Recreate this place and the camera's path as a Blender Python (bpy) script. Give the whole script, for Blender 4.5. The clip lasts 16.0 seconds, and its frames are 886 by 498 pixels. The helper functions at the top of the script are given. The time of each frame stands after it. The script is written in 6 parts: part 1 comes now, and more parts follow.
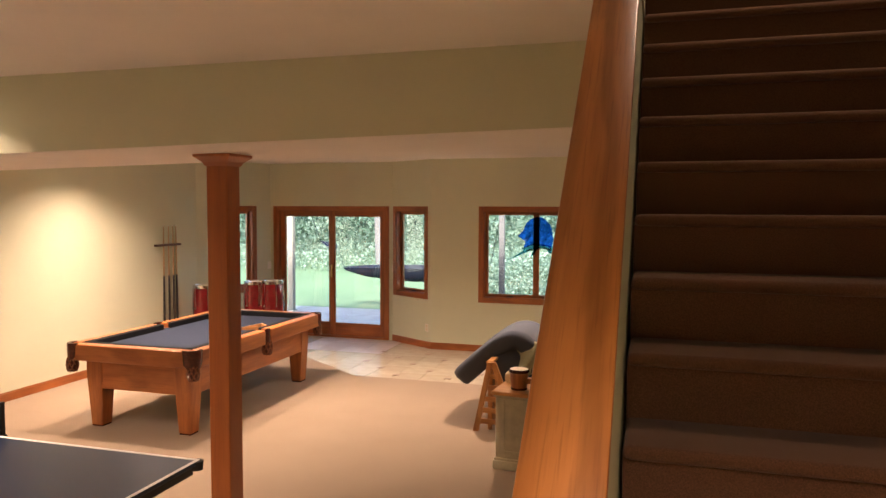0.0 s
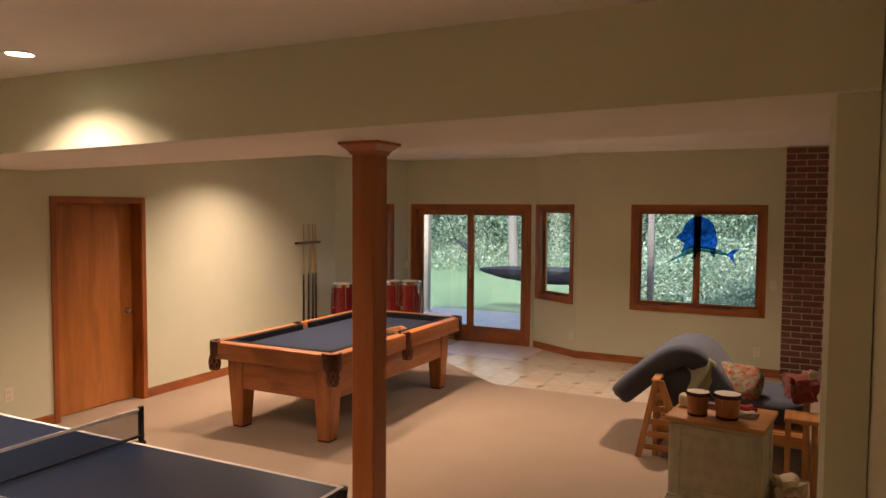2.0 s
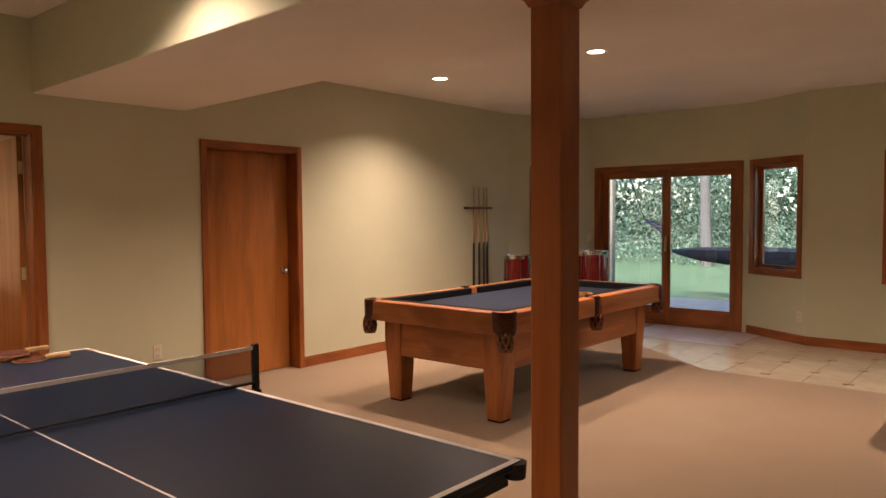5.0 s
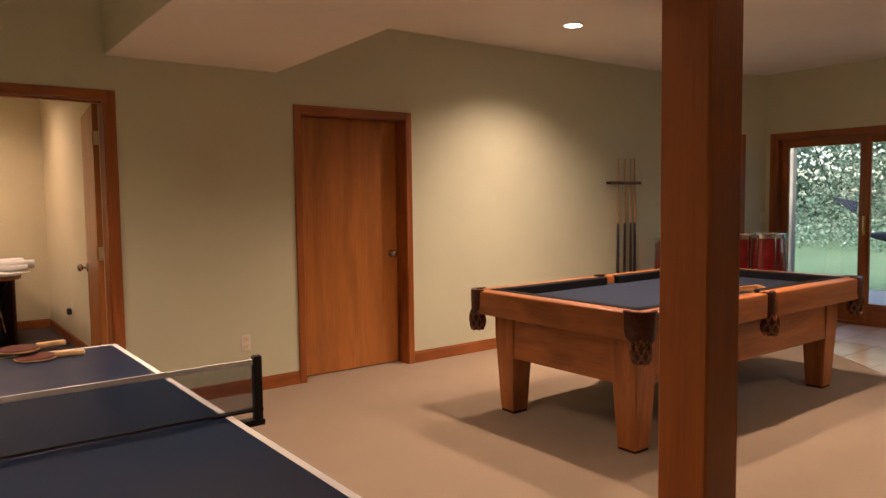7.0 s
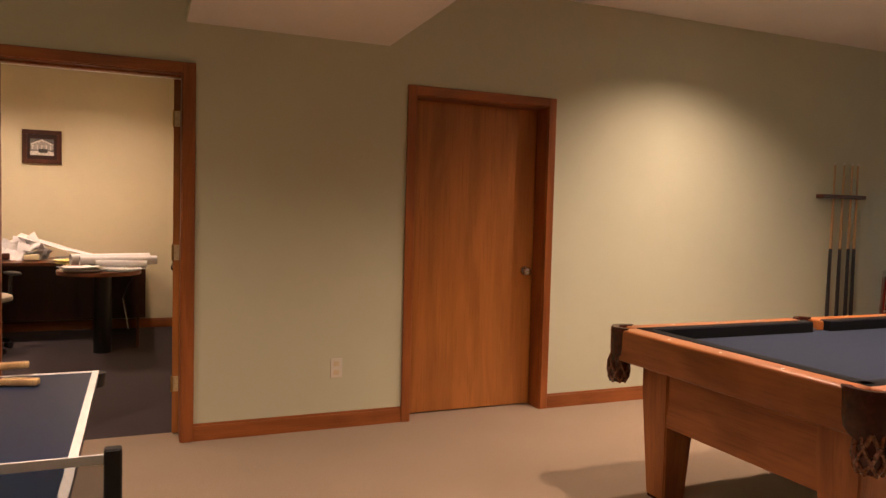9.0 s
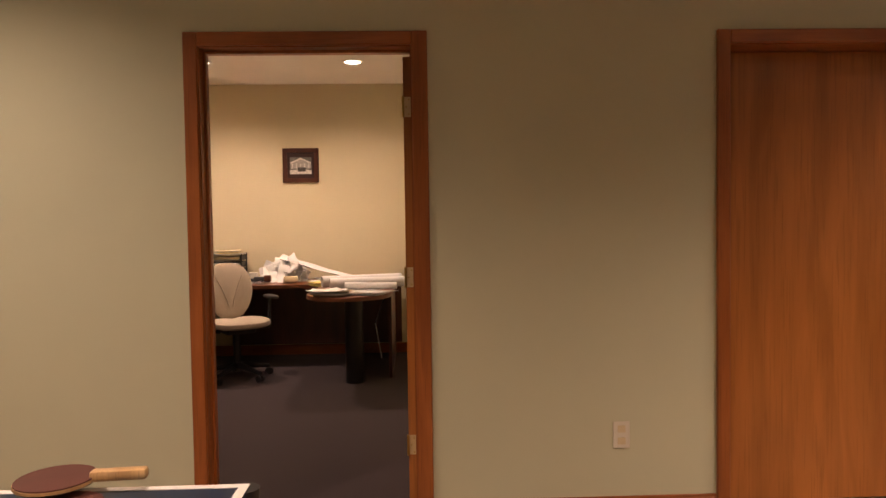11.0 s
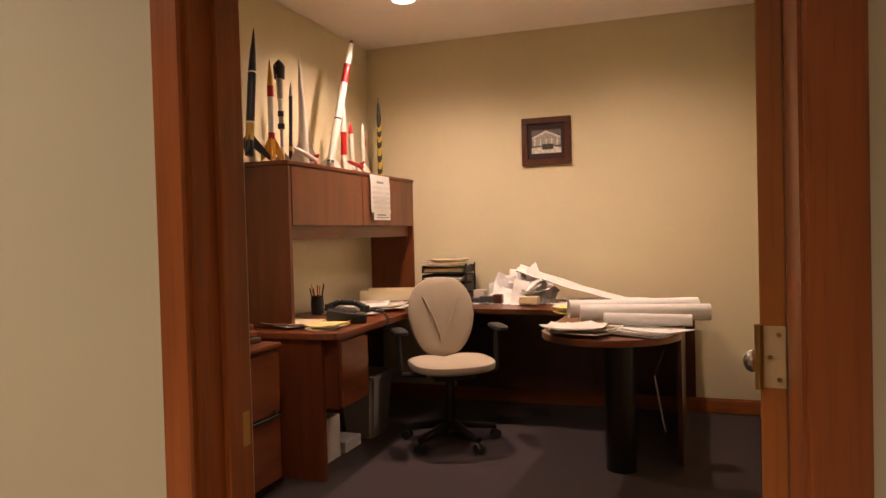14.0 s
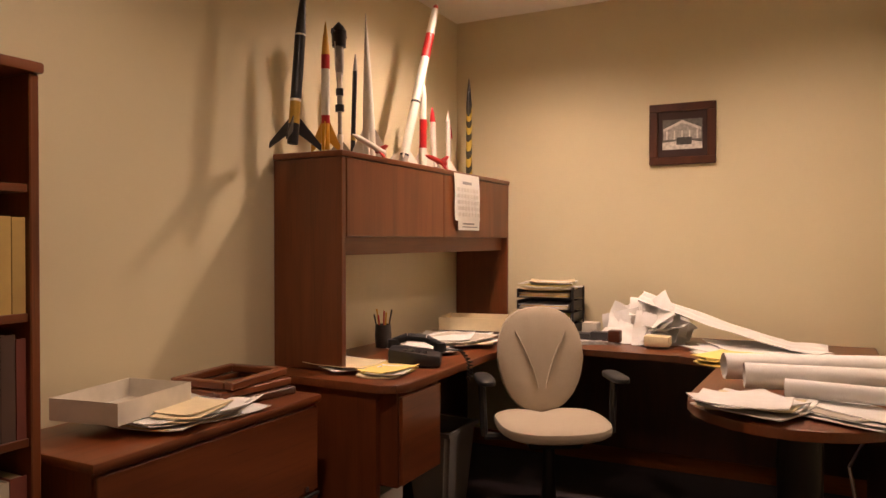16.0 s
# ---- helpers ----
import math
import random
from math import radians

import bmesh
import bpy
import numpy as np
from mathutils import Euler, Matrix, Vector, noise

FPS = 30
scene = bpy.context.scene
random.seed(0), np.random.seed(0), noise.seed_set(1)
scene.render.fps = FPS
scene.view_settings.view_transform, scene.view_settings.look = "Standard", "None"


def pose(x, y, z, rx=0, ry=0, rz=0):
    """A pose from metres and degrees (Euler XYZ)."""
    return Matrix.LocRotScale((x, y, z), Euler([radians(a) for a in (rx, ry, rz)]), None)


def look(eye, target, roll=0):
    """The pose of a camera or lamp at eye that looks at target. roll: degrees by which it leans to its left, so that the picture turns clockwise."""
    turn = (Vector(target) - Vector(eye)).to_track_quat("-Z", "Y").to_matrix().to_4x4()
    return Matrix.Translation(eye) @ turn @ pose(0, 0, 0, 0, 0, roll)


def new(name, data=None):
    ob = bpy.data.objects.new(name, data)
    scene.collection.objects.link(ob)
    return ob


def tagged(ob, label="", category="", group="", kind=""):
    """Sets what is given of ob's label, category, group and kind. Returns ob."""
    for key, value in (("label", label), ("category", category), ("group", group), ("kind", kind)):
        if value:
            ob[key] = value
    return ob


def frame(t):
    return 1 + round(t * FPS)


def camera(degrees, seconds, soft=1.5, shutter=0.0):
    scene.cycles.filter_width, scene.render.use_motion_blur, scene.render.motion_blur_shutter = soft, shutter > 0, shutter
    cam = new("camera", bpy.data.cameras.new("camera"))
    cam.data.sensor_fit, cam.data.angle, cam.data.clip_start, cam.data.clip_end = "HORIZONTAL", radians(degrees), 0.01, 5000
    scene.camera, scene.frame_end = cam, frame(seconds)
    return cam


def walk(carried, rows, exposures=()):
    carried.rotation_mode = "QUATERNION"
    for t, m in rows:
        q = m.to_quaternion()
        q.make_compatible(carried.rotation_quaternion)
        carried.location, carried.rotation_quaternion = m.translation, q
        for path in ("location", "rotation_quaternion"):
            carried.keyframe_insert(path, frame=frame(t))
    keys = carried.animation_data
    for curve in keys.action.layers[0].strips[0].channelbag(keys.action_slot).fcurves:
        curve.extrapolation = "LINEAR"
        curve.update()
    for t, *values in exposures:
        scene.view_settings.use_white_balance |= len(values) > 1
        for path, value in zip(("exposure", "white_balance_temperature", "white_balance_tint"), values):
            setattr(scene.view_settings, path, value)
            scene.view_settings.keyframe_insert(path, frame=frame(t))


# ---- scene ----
cam = camera(63.2, 16.0)
PATH = [
    (0, (0.117, 0.314, 2.035), (-0.446, 2.23, 1.924), 0.2),
    (0.5, (0.051, 0.42, 2.024), (-0.615, 2.301, 1.902), -0.5),
    (1, (-0.039, 0.54, 2.035), (-0.795, 2.386, 1.906), -0.9),
    (1.5, (-0.144, 0.657, 2.024), (-0.975, 2.472, 1.907), -0.6),
    (2, (-0.291, 0.801, 1.993), (-1.182, 2.589, 1.883), 0.4),
    (2.5, (-0.397, 0.95, 1.955), (-1.349, 2.706, 1.86), 0.8),
    (3, (-0.478, 1.121, 1.919), (-1.499, 2.838, 1.836), 0.4),
    (3.5, (-0.589, 1.271, 1.834), (-1.674, 2.95, 1.763), 0.5),
    (4, (-0.719, 1.42, 1.698), (-1.863, 3.059, 1.625), 0.4),
    (4.5, (-0.82, 1.589, 1.574), (-2.039, 3.173, 1.496), -0.2),
    (5, (-0.952, 1.758, 1.45), (-2.244, 3.282, 1.354), -0.4),
    (5.2, (-1.016, 1.837, 1.402), (-2.336, 3.335, 1.296), -0.5),
    (7.5, (-1.57, 2.903, 1.377), (-3.222, 4.023, 1.247), 0.2),
    (8, (-1.74, 3.126, 1.382), (-3.447, 4.161, 1.262), 1.5),
    (8.5, (-1.952, 3.363, 1.341), (-3.723, 4.285, 1.228), 1.9),
    (9, (-2.193, 3.535, 1.316), (-4.033, 4.313, 1.214), 1.5),
    (9.5, (-2.453, 3.643, 1.303), (-4.356, 4.252, 1.213), 1.1),
    (10, (-2.717, 3.731, 1.283), (-4.67, 4.154, 1.203), 0.2),
    (10.2, (-2.83, 3.766, 1.274), (-4.799, 4.111, 1.199), -0.3),
    (12.5, (-4.393, 3.755, 1.343), (-6.358, 3.402, 1.221), -0.5),
    (13, (-4.731, 3.73, 1.329), (-6.667, 3.242, 1.212), -1.2),
    (13.5, (-5.087, 3.668, 1.282), (-6.997, 3.082, 1.195), -1.1),
    (14, (-5.43, 3.632, 1.236), (-7.314, 2.963, 1.192), -1.5),
    (14.5, (-5.734, 3.548, 1.234), (-7.605, 2.842, 1.209), -1.0),
    (15, (-6.013, 3.449, 1.241), (-7.872, 2.714, 1.211), -0.4),
    (15.5, (-6.234, 3.37, 1.264), (-8.065, 2.567, 1.225), -0.1),
    (16, (-6.365, 3.285, 1.283), (-8.141, 2.366, 1.258), 0.0),
]
walk(cam, [(t, look(eye, target, roll)) for t, eye, target, roll in PATH], exposures=((0.0, 2.58), (0.7, 2.42), (2.0, 1.92), (3.5, 1.80), (5.0, 1.68), (9.0, 1.54), (10.0, 1.48), (12.5, 1.43), (13.5, 1.43), (15.0, 1.38), (16.0, 1.34)))


# ---- light ----
world = bpy.data.worlds.new("sky")
scene.world = world
world.use_nodes = True
_wn = world.node_tree.nodes
_sky = _wn.new("ShaderNodeTexSky")
_sky.sky_type, _sky.sun_disc = "NISHITA", False
_sky.sun_elevation, _sky.sun_rotation = radians(48), radians(200)
world.node_tree.links.new(_sky.outputs[0], _wn["Background"].inputs[0])
_wn["Background"].inputs[1].default_value = 0.15
_sun = bpy.data.lights.new("sun", "SUN")
_sun.energy, _sun.angle, _sun.color = 3.6, radians(12), (1.0, 0.96, 0.9)
_sun_ob = new("sun", _sun)
_sun_ob.matrix_world = look((4, -14, 20), (-3, 14, 0))
WARM = (1.0, 0.69, 0.525)


def can_lamp(name, x, y, z, watts, degrees=134, blend=1.0, color=WARM):
    """The bulb of a recessed ceiling light: a spot that looks straight down."""
    d = bpy.data.lights.new(name, "SPOT")
    d.energy, d.color, d.spot_size, d.spot_blend, d.shadow_soft_size = watts, color, radians(degrees), blend, 0.035
    ob = new(name, d)
    ob.location = (x, y, z - 0.012)
    return ob


# ---- materials ----
class N:
    """A node material in the making."""

    def __init__(self, name):
        self.m = bpy.data.materials.new(name)
        self.m.use_nodes = True
        self.t = self.m.node_tree
        self.b = self.t.nodes["Principled BSDF"]
        self.co = self.t.nodes.new("ShaderNodeTexCoord").outputs["Object"]

    def put(self, slot, value):
        s = self.b.inputs[slot]
        if hasattr(value, "is_output"):
            self.t.links.new(value, s)
        else:
            s.default_value = value
        return self

    def wire(self, a, b):
        if hasattr(a, "is_output"):
            self.t.links.new(a, b)
        else:
            b.default_value = a

    def mapped(self, scale=(1, 1, 1), rot=(0, 0, 0)):
        n = self.t.nodes.new("ShaderNodeMapping")
        n.inputs["Scale"].default_value, n.inputs["Rotation"].default_value = scale, rot
        self.t.links.new(self.co, n.inputs[0])
        return n.outputs[0]

    def noise(self, scale, detail=4, rough=0.55, vec=None, distort=0.0):
        n = self.t.nodes.new("ShaderNodeTexNoise")
        n.inputs["Scale"].default_value, n.inputs["Detail"].default_value = scale, detail
        n.inputs["Roughness"].default_value, n.inputs["Distortion"].default_value = rough, distort
        self.t.links.new(self.co if vec is None else vec, n.inputs["Vector"])
        return n.outputs[0]

    def wave(self, scale, distort, detail=3, vec=None, kind="RINGS"):
        n = self.t.nodes.new("ShaderNodeTexWave")
        n.wave_type = kind
        n.inputs["Scale"].default_value, n.inputs["Distortion"].default_value, n.inputs["Detail"].default_value = scale, distort, detail
        self.t.links.new(self.co if vec is None else vec, n.inputs["Vector"])
        return n.outputs["Fac"]

    def ramp(self, fac, *stops):
        n = self.t.nodes.new("ShaderNodeValToRGB")
        e = n.color_ramp.elements
        while len(e) < len(stops):
            e.new(0.5)
        for el, (p, c) in zip(e, stops):
            el.position, el.color = p, (*c, 1)
        self.t.links.new(fac, n.inputs[0])
        return n.outputs[0]

    def mix(self, fac, a, b, kind="MIX"):
        n = self.t.nodes.new("ShaderNodeMix")
        n.data_type, n.blend_type = "RGBA", kind
        self.wire(fac, n.inputs[0])
        for v, s in ((a, n.inputs[6]), (b, n.inputs[7])):
            self.wire((*v, 1) if isinstance(v, tuple) else v, s)
        return n.outputs[2]

    def random(self):
        return self.t.nodes.new("ShaderNodeObjectInfo").outputs["Random"]

    def bump(self, height, strength=0.3, distance=0.002):
        n = self.t.nodes.new("ShaderNodeBump")
        n.inputs["Strength"].default_value, n.inputs["Distance"].default_value = strength, distance
        self.t.links.new(height, n.inputs["Height"])
        self.t.links.new(n.outputs[0], self.b.inputs["Normal"])
        return self


def dim(c, f):
    return tuple(v * f for v in c)


def plain(name, color, rough=0.6, metal=0.0, vary=0.12, scale=9.0, relief=0.05, coat=0.0):
    n = N(name)
    n.put("Base Color", n.ramp(n.noise(scale, 5), (0.3, dim(color, 1 - vary)), (0.7, dim(color, 1 + vary))))
    n.put("Roughness", rough).put("Metallic", metal).put("Coat Weight", coat)
    if relief:
        n.bump(n.noise(scale * 25, 3), relief, 0.001)
    return n.m


def wood(name, dark, light, axis="z", scale=1.0, rough=0.38, coat=0.15, streaks=0.26, cathedral=0.24):
    """Grain that runs along an axis of the object, with cathedral figure and pores."""
    n = N(name)
    st = {"x": (0.16, 1, 1), "y": (1, 0.16, 1), "z": (1, 1, 0.16)}[axis]
    fine = {"x": (0.03, 1, 1), "y": (1, 0.03, 1), "z": (1, 1, 0.03)}[axis]
    figure = n.noise(7 * scale, 3, 0.5, n.mapped(st), 1.6)
    bands = n.wave(2.3 * scale, 14, 3, n.mapped(st), "BANDS")
    pores = n.noise(160 * scale, 3, 0.6, n.mapped(fine))
    c = n.ramp(figure, (0.3, dark), (0.5, tuple((a + b) / 2 for a, b in zip(dark, light))), (0.68, light))
    c = n.mix(cathedral, c, n.ramp(bands, (0.12, dim(dark, 0.55)), (0.55, light)))
    streak = n.noise(38 * scale, 2, 0.5, n.mapped(fine), 0.4)
    c = n.mix(n.ramp(streak, (0.5, (0, 0, 0)), (0.72, (streaks, streaks, streaks))), c, dim(dark, 0.7))
    c = n.mix(n.ramp(pores, (0.52, (0, 0, 0)), (0.7, (0.4, 0.4, 0.4))), c, dim(dark, 0.55))
    n.put("Base Color", c).put("Roughness", rough).put("Coat Weight", coat).put("Coat Roughness", 0.25)
    n.bump(pores, 0.12, 0.0006)
    return n.m


def fabric(name, a, b, scale=350, rough=0.95, relief=0.5, sheen=0.15):
    n = N(name)
    w = n.noise(scale, 2, 0.7)
    big = n.noise(2.5, 4)
    c = n.mix(n.ramp(big, (0.35, (0, 0, 0)), (0.7, (0.2, 0.2, 0.2))), n.ramp(w, (0.35, a), (0.65, b)), dim(a, 0.85))
    n.put("Base Color", c).put("Roughness", rough).put("Sheen Weight", sheen).put("Specular IOR Level", 0.2)
    n.bump(w, relief, 0.003)
    return n.m


def paint(name, color, rough=0.75):
    """Rolled wall paint with a faint orange-peel and hardly visible patches."""
    n = N(name)
    n.put("Base Color", n.ramp(n.noise(1.3, 4), (0.3, dim(color, 0.96)), (0.7, dim(color, 1.03))))
    n.put("Roughness", rough)
    n.bump(n.noise(180, 3, 0.6), 0.12, 0.0012)
    return n.m


def glow(name, color, strength):
    n = N(name)
    n.put("Base Color", (0.9, 0.9, 0.9, 1)).put("Emission Color", (*color, 1)).put("Emission Strength", strength)
    return n.m


def glass(name, tint=(1, 1, 1), rough=0.0):
    n = N(name)
    n.put("Base Color", (*tint, 1)).put("Roughness", rough).put("Transmission Weight", 1.0).put("IOR", 1.45)
    return n.m


M = {}
M["wall"] = paint("wall_paint", (0.59, 0.60, 0.44))
M["ceiling"] = paint("ceiling_paint", (0.84, 0.81, 0.76), 0.9)
M["office_wall"] = paint("office_paint", (0.645, 0.575, 0.385))
M["carpet"] = fabric("tan_carpet", (0.262, 0.196, 0.134), (0.372, 0.284, 0.2), 170)
M["stair_carpet"] = fabric("stair_carpet", (0.105, 0.052, 0.030), (0.175, 0.090, 0.052), 300)
M["office_carpet"] = fabric("office_carpet", (0.025, 0.016, 0.019), (0.048, 0.031, 0.036), 220)
OAK = (0.26, 0.078, 0.018), (0.46, 0.163, 0.042)
M["oak_x"], M["oak_y"], M["oak_z"] = (wood("oak_" + a, *OAK, a) for a in "xyz")
TRIM = (0.24, 0.068, 0.015), (0.40, 0.126, 0.030)
M["trim_x"], M["trim_y"], M["trim_z"] = (wood("trim_oak_" + a, *TRIM, a) for a in "xyz")
POST = (0.31, 0.088, 0.019), (0.40, 0.125, 0.028)
M["post_x"], M["post_z"] = (wood("post_oak_" + a, *POST, a, 0.6, 0.38, 0.15, 0.14, 0.12) for a in "xz")
M["cap_oak"] = wood("cap_oak", (0.33, 0.118, 0.026), (0.57, 0.24, 0.064), "y", 1.1, 0.33, 0.25, 0.24, 0.34)
M["door"] = wood("door_oak", (0.35, 0.125, 0.026), (0.50, 0.19, 0.045), "z", 0.7, 0.38, 0.15, 0.2)
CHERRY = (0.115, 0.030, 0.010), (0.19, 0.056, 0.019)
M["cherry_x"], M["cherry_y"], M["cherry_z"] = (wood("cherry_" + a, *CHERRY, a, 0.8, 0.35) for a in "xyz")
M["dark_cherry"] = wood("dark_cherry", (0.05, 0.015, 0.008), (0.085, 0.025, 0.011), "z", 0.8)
M["glass"] = glass("window_glass")
M["brass"] = plain("brass", (0.55, 0.38, 0.13), 0.3, 1.0, 0.06)
M["pale_brass"] = plain("pale_brass", (0.72, 0.58, 0.34), 0.45, 0.4, 0.08)
M["steel"] = plain("steel", (0.6, 0.58, 0.55), 0.25, 1.0, 0.05)
M["white_plastic"] = plain("ivory_plastic", (0.72, 0.68, 0.58), 0.4, 0, 0.03)
M["black_plastic"] = plain("black_plastic", (0.018, 0.018, 0.02), 0.45, 0, 0.1)
M["paper"] = plain("paper", (0.74, 0.73, 0.72), 0.8, 0, 0.04, 30)
M["cream_paper"] = plain("cream_paper", (0.68, 0.58, 0.38), 0.8, 0, 0.06, 20)
M["yellow_paper"] = plain("yellow_paper", (0.78, 0.62, 0.2), 0.8, 0, 0.05, 20)
M["grey_card"] = plain("grey_card", (0.5, 0.46, 0.4), 0.8, 0, 0.06, 20)
M["lamp_glow"] = glow("lamp_glow", (1.0, 0.85, 0.65), 6)
M["white_trim"] = plain("white_enamel", (0.8, 0.78, 0.74), 0.35, 0, 0.02)


# ---- mesh helpers ----
def box(bm, x0, x1, y0, y1, z0, z1, bevel=0.0, seg=1):
    vs = bmesh.ops.create_cube(bm, size=1.0)["verts"]
    for v in vs:
        v.co = Vector((x0 + (v.co.x + 0.5) * (x1 - x0), y0 + (v.co.y + 0.5) * (y1 - y0), z0 + (v.co.z + 0.5) * (z1 - z0)))
    if bevel:
        es = list({e for v in vs for e in v.link_edges})
        bmesh.ops.bevel(bm, geom=es, offset=bevel, segments=seg, profile=0.5, affect="EDGES")
    return bm


def cone(bm, a, b, ra, rb, seg=16, caps=True):
    """A round bar from a to b with its radii."""
    a, b = Vector(a), Vector(b)
    vs = bmesh.ops.create_cone(bm, cap_ends=caps, segments=seg, radius1=ra, radius2=rb, depth=(b - a).length)["verts"]
    m = Matrix.Translation((a + b) / 2) @ (b - a).to_track_quat("Z", "Y").to_matrix().to_4x4()
    bmesh.ops.transform(bm, matrix=m, verts=vs)
    return bm


def lathe(bm, profile, seg=24, at=(0, 0, 0)):
    """A turned shape from (radius, z) pairs; a radius of 0 closes it."""
    rings = []
    for r, z in profile:
        if r <= 1e-6:
            rings.append([bm.verts.new((at[0], at[1], at[2] + z))])
        else:
            rings.append([bm.verts.new((at[0] + r * math.cos(2 * math.pi * k / seg), at[1] + r * math.sin(2 * math.pi * k / seg), at[2] + z)) for k in range(seg)])
    for p, q in zip(rings, rings[1:]):
        for k in range(seg):
            l = (k + 1) % seg
            if len(p) == 1 and len(q) > 1:
                bm.faces.new((p[0], q[l], q[k]))
            elif len(q) == 1 and len(p) > 1:
                bm.faces.new((p[k], p[l], q[0]))
            elif len(p) > 1:
                bm.faces.new((p[k], p[l], q[l], q[k]))
    return bm


def slab(bm, outline, z0, z1, bevel=0.0):
    """A flat board of any outline (counter-clockwise from above)."""
    top = [bm.verts.new((x, y, z1)) for x, y in outline]
    low = [bm.verts.new((x, y, z0)) for x, y in outline]
    f = bm.faces.new(top)
    bm.faces.new(low[::-1])
    for k in range(len(outline)):
        l = (k + 1) % len(outline)
        bm.faces.new((low[k], low[l], top[l], top[k]))
    if bevel:
        bmesh.ops.bevel(bm, geom=list(f.edges), offset=bevel, segments=2, profile=0.5, affect="EDGES")
    return bm


def grid(bm, nx, ny, place):
    """A sheet of nx by ny cells; place(u, v) gives the point, u and v from 0 to 1."""
    vs = [[bm.verts.new(place(i / nx, j / ny)) for i in range(nx + 1)] for j in range(ny + 1)]
    for j in range(ny):
        for i in range(nx):
            bm.faces.new((vs[j][i], vs[j][i + 1], vs[j + 1][i + 1], vs[j + 1][i]))
    return bm


def tube(bm, points, r, seg=8):
    """A bent bar through points."""
    for a, b in zip(points, points[1:]):
        cone(bm, a, b, r, r, seg)
    return bm


def B(*a, **k):
    return box(bmesh.new(), *a, **k)


def mesh_of(name, bm, mat, smooth=35):
    bmesh.ops.recalc_face_normals(bm, faces=bm.faces)
    me = bpy.data.meshes.new(name)
    if smooth:
        for f in bm.faces:
            f.smooth = True
        lim = math.cos(radians(smooth))
        for e in bm.edges:
            if len(e.link_faces) == 2 and e.link_faces[0].normal.dot(e.link_faces[1].normal) < lim:
                e.smooth = False
    bm.to_mesh(me)
    bm.free()
    me.materials.append(mat)
    return me


def solid(name, bm, mat, label="", category="", kind="", group=""):
    """A thing or piece of the setting that is one mesh."""
    return tagged(new(name, mesh_of(name, bm, mat)), label, category, group, kind)


def thing(name, m, label, category, group="", kind=""):
    ob = new(name)
    ob.empty_display_size = 0.1
    ob.matrix_world = m
    return tagged(ob, label, category, group, kind)


def part(name, bm, mat, parent, label=""):
    ob = new(name, mesh_of(name, bm, mat))
    ob.parent = parent
    return tagged(ob, label)


# ---- structure ----
FAR, NEAR, OFF = 2.75, 2.82, 2.66          # ceiling heights
XW, WT = -6.385, 0.155                      # west wall's face and thickness


def wall(name, x, y, turn, length, height, openings, mat, label, thick=0.14, z0=0.0):
    """A wall whose room face starts at (x, y) and runs along its own x axis; openings are (s0, s1, z0, z1)."""
    bm = bmesh.new()
    ss = sorted({0.0, length, *(v for o in openings for v in o[:2])})
    zs = sorted({z0, height, *(v for o in openings for v in o[2:])})
    full = lambda i, j: 0 <= i < len(ss) - 1 and 0 <= j < len(zs) - 1 and not any(
        o[0] - 1e-6 <= ss[i] and ss[i + 1] <= o[1] + 1e-6 and o[2] - 1e-6 <= zs[j] and zs[j + 1] <= o[3] + 1e-6 for o in openings)
    q = lambda *p: bm.faces.new([bm.verts.new(c) for c in p])
    for i in range(len(ss) - 1):
        for j in range(len(zs) - 1):
            if not full(i, j):
                continue
            a, b, c, d = ss[i], ss[i + 1], zs[j], zs[j + 1]
            q((a, 0, c), (b, 0, c), (b, 0, d), (a, 0, d))
            q((a, thick, c), (a, thick, d), (b, thick, d), (b, thick, c))
            if not full(i - 1, j):
                q((a, 0, c), (a, 0, d), (a, thick, d), (a, thick, c))
            if not full(i + 1, j):
                q((b, 0, c), (b, thick, c), (b, thick, d), (b, 0, d))
            if not full(i, j - 1):
                q((a, 0, c), (a, thick, c), (b, thick, c), (b, 0, c))
            if not full(i, j + 1):
                q((a, 0, d), (b, 0, d), (b, thick, d), (a, thick, d))
    bmesh.ops.remove_doubles(bm, verts=bm.verts, dist=1e-5)
    ob = solid(name, bm, mat, label, "wall", "structure")
    ob.matrix_world = pose(x, y, 0, 0, 0, turn)
    return ob


# floor plan of the bay and the far wall
YS, YN = 10.70, 10.24                      # sliding-door wall, window wall
P_NW = (XW, 9.50)                          # west wall meets the slanted bay wall
P_SL = (-5.84, YS)
P_SR = (-3.74, YS)
P_NE = (-2.98, YN)


def span(p, q):
    return math.hypot(q[0] - p[0], q[1] - p[1]), math.degrees(math.atan2(q[1] - p[1], q[0] - p[0]))


D1, D2 = (5.089, 6.054), (2.855, 3.764)      # door openings in the west wall (y)
Y0 = -1.6
DZ = 2.046                                 # head of the door openings
wall("wall_west", XW, Y0, 90, P_NW[1] - Y0, NEAR, [(D1[0] - Y0, D1[1] - Y0, 0, DZ), (D2[0] - Y0, D2[1] - Y0, 0, DZ)], M["wall"], "sage-beige painted wall with two doorways", WT)
L_L, A_L = span(P_NW, P_SL)
wall("wall_bay_left", *P_NW, A_L, L_L, FAR, [(0.38, 0.38 + 0.60, 0.78, 2.01)], M["wall"], "slanted sage-beige bay wall with a narrow window")
wall("wall_north_door", *P_SL, 0, P_SR[0] - P_SL[0], FAR, [(0.12, 1.98, 0, 2.01)], M["wall"], "sage-beige wall round the sliding door")
L_R, A_R = span(P_SR, P_NE)
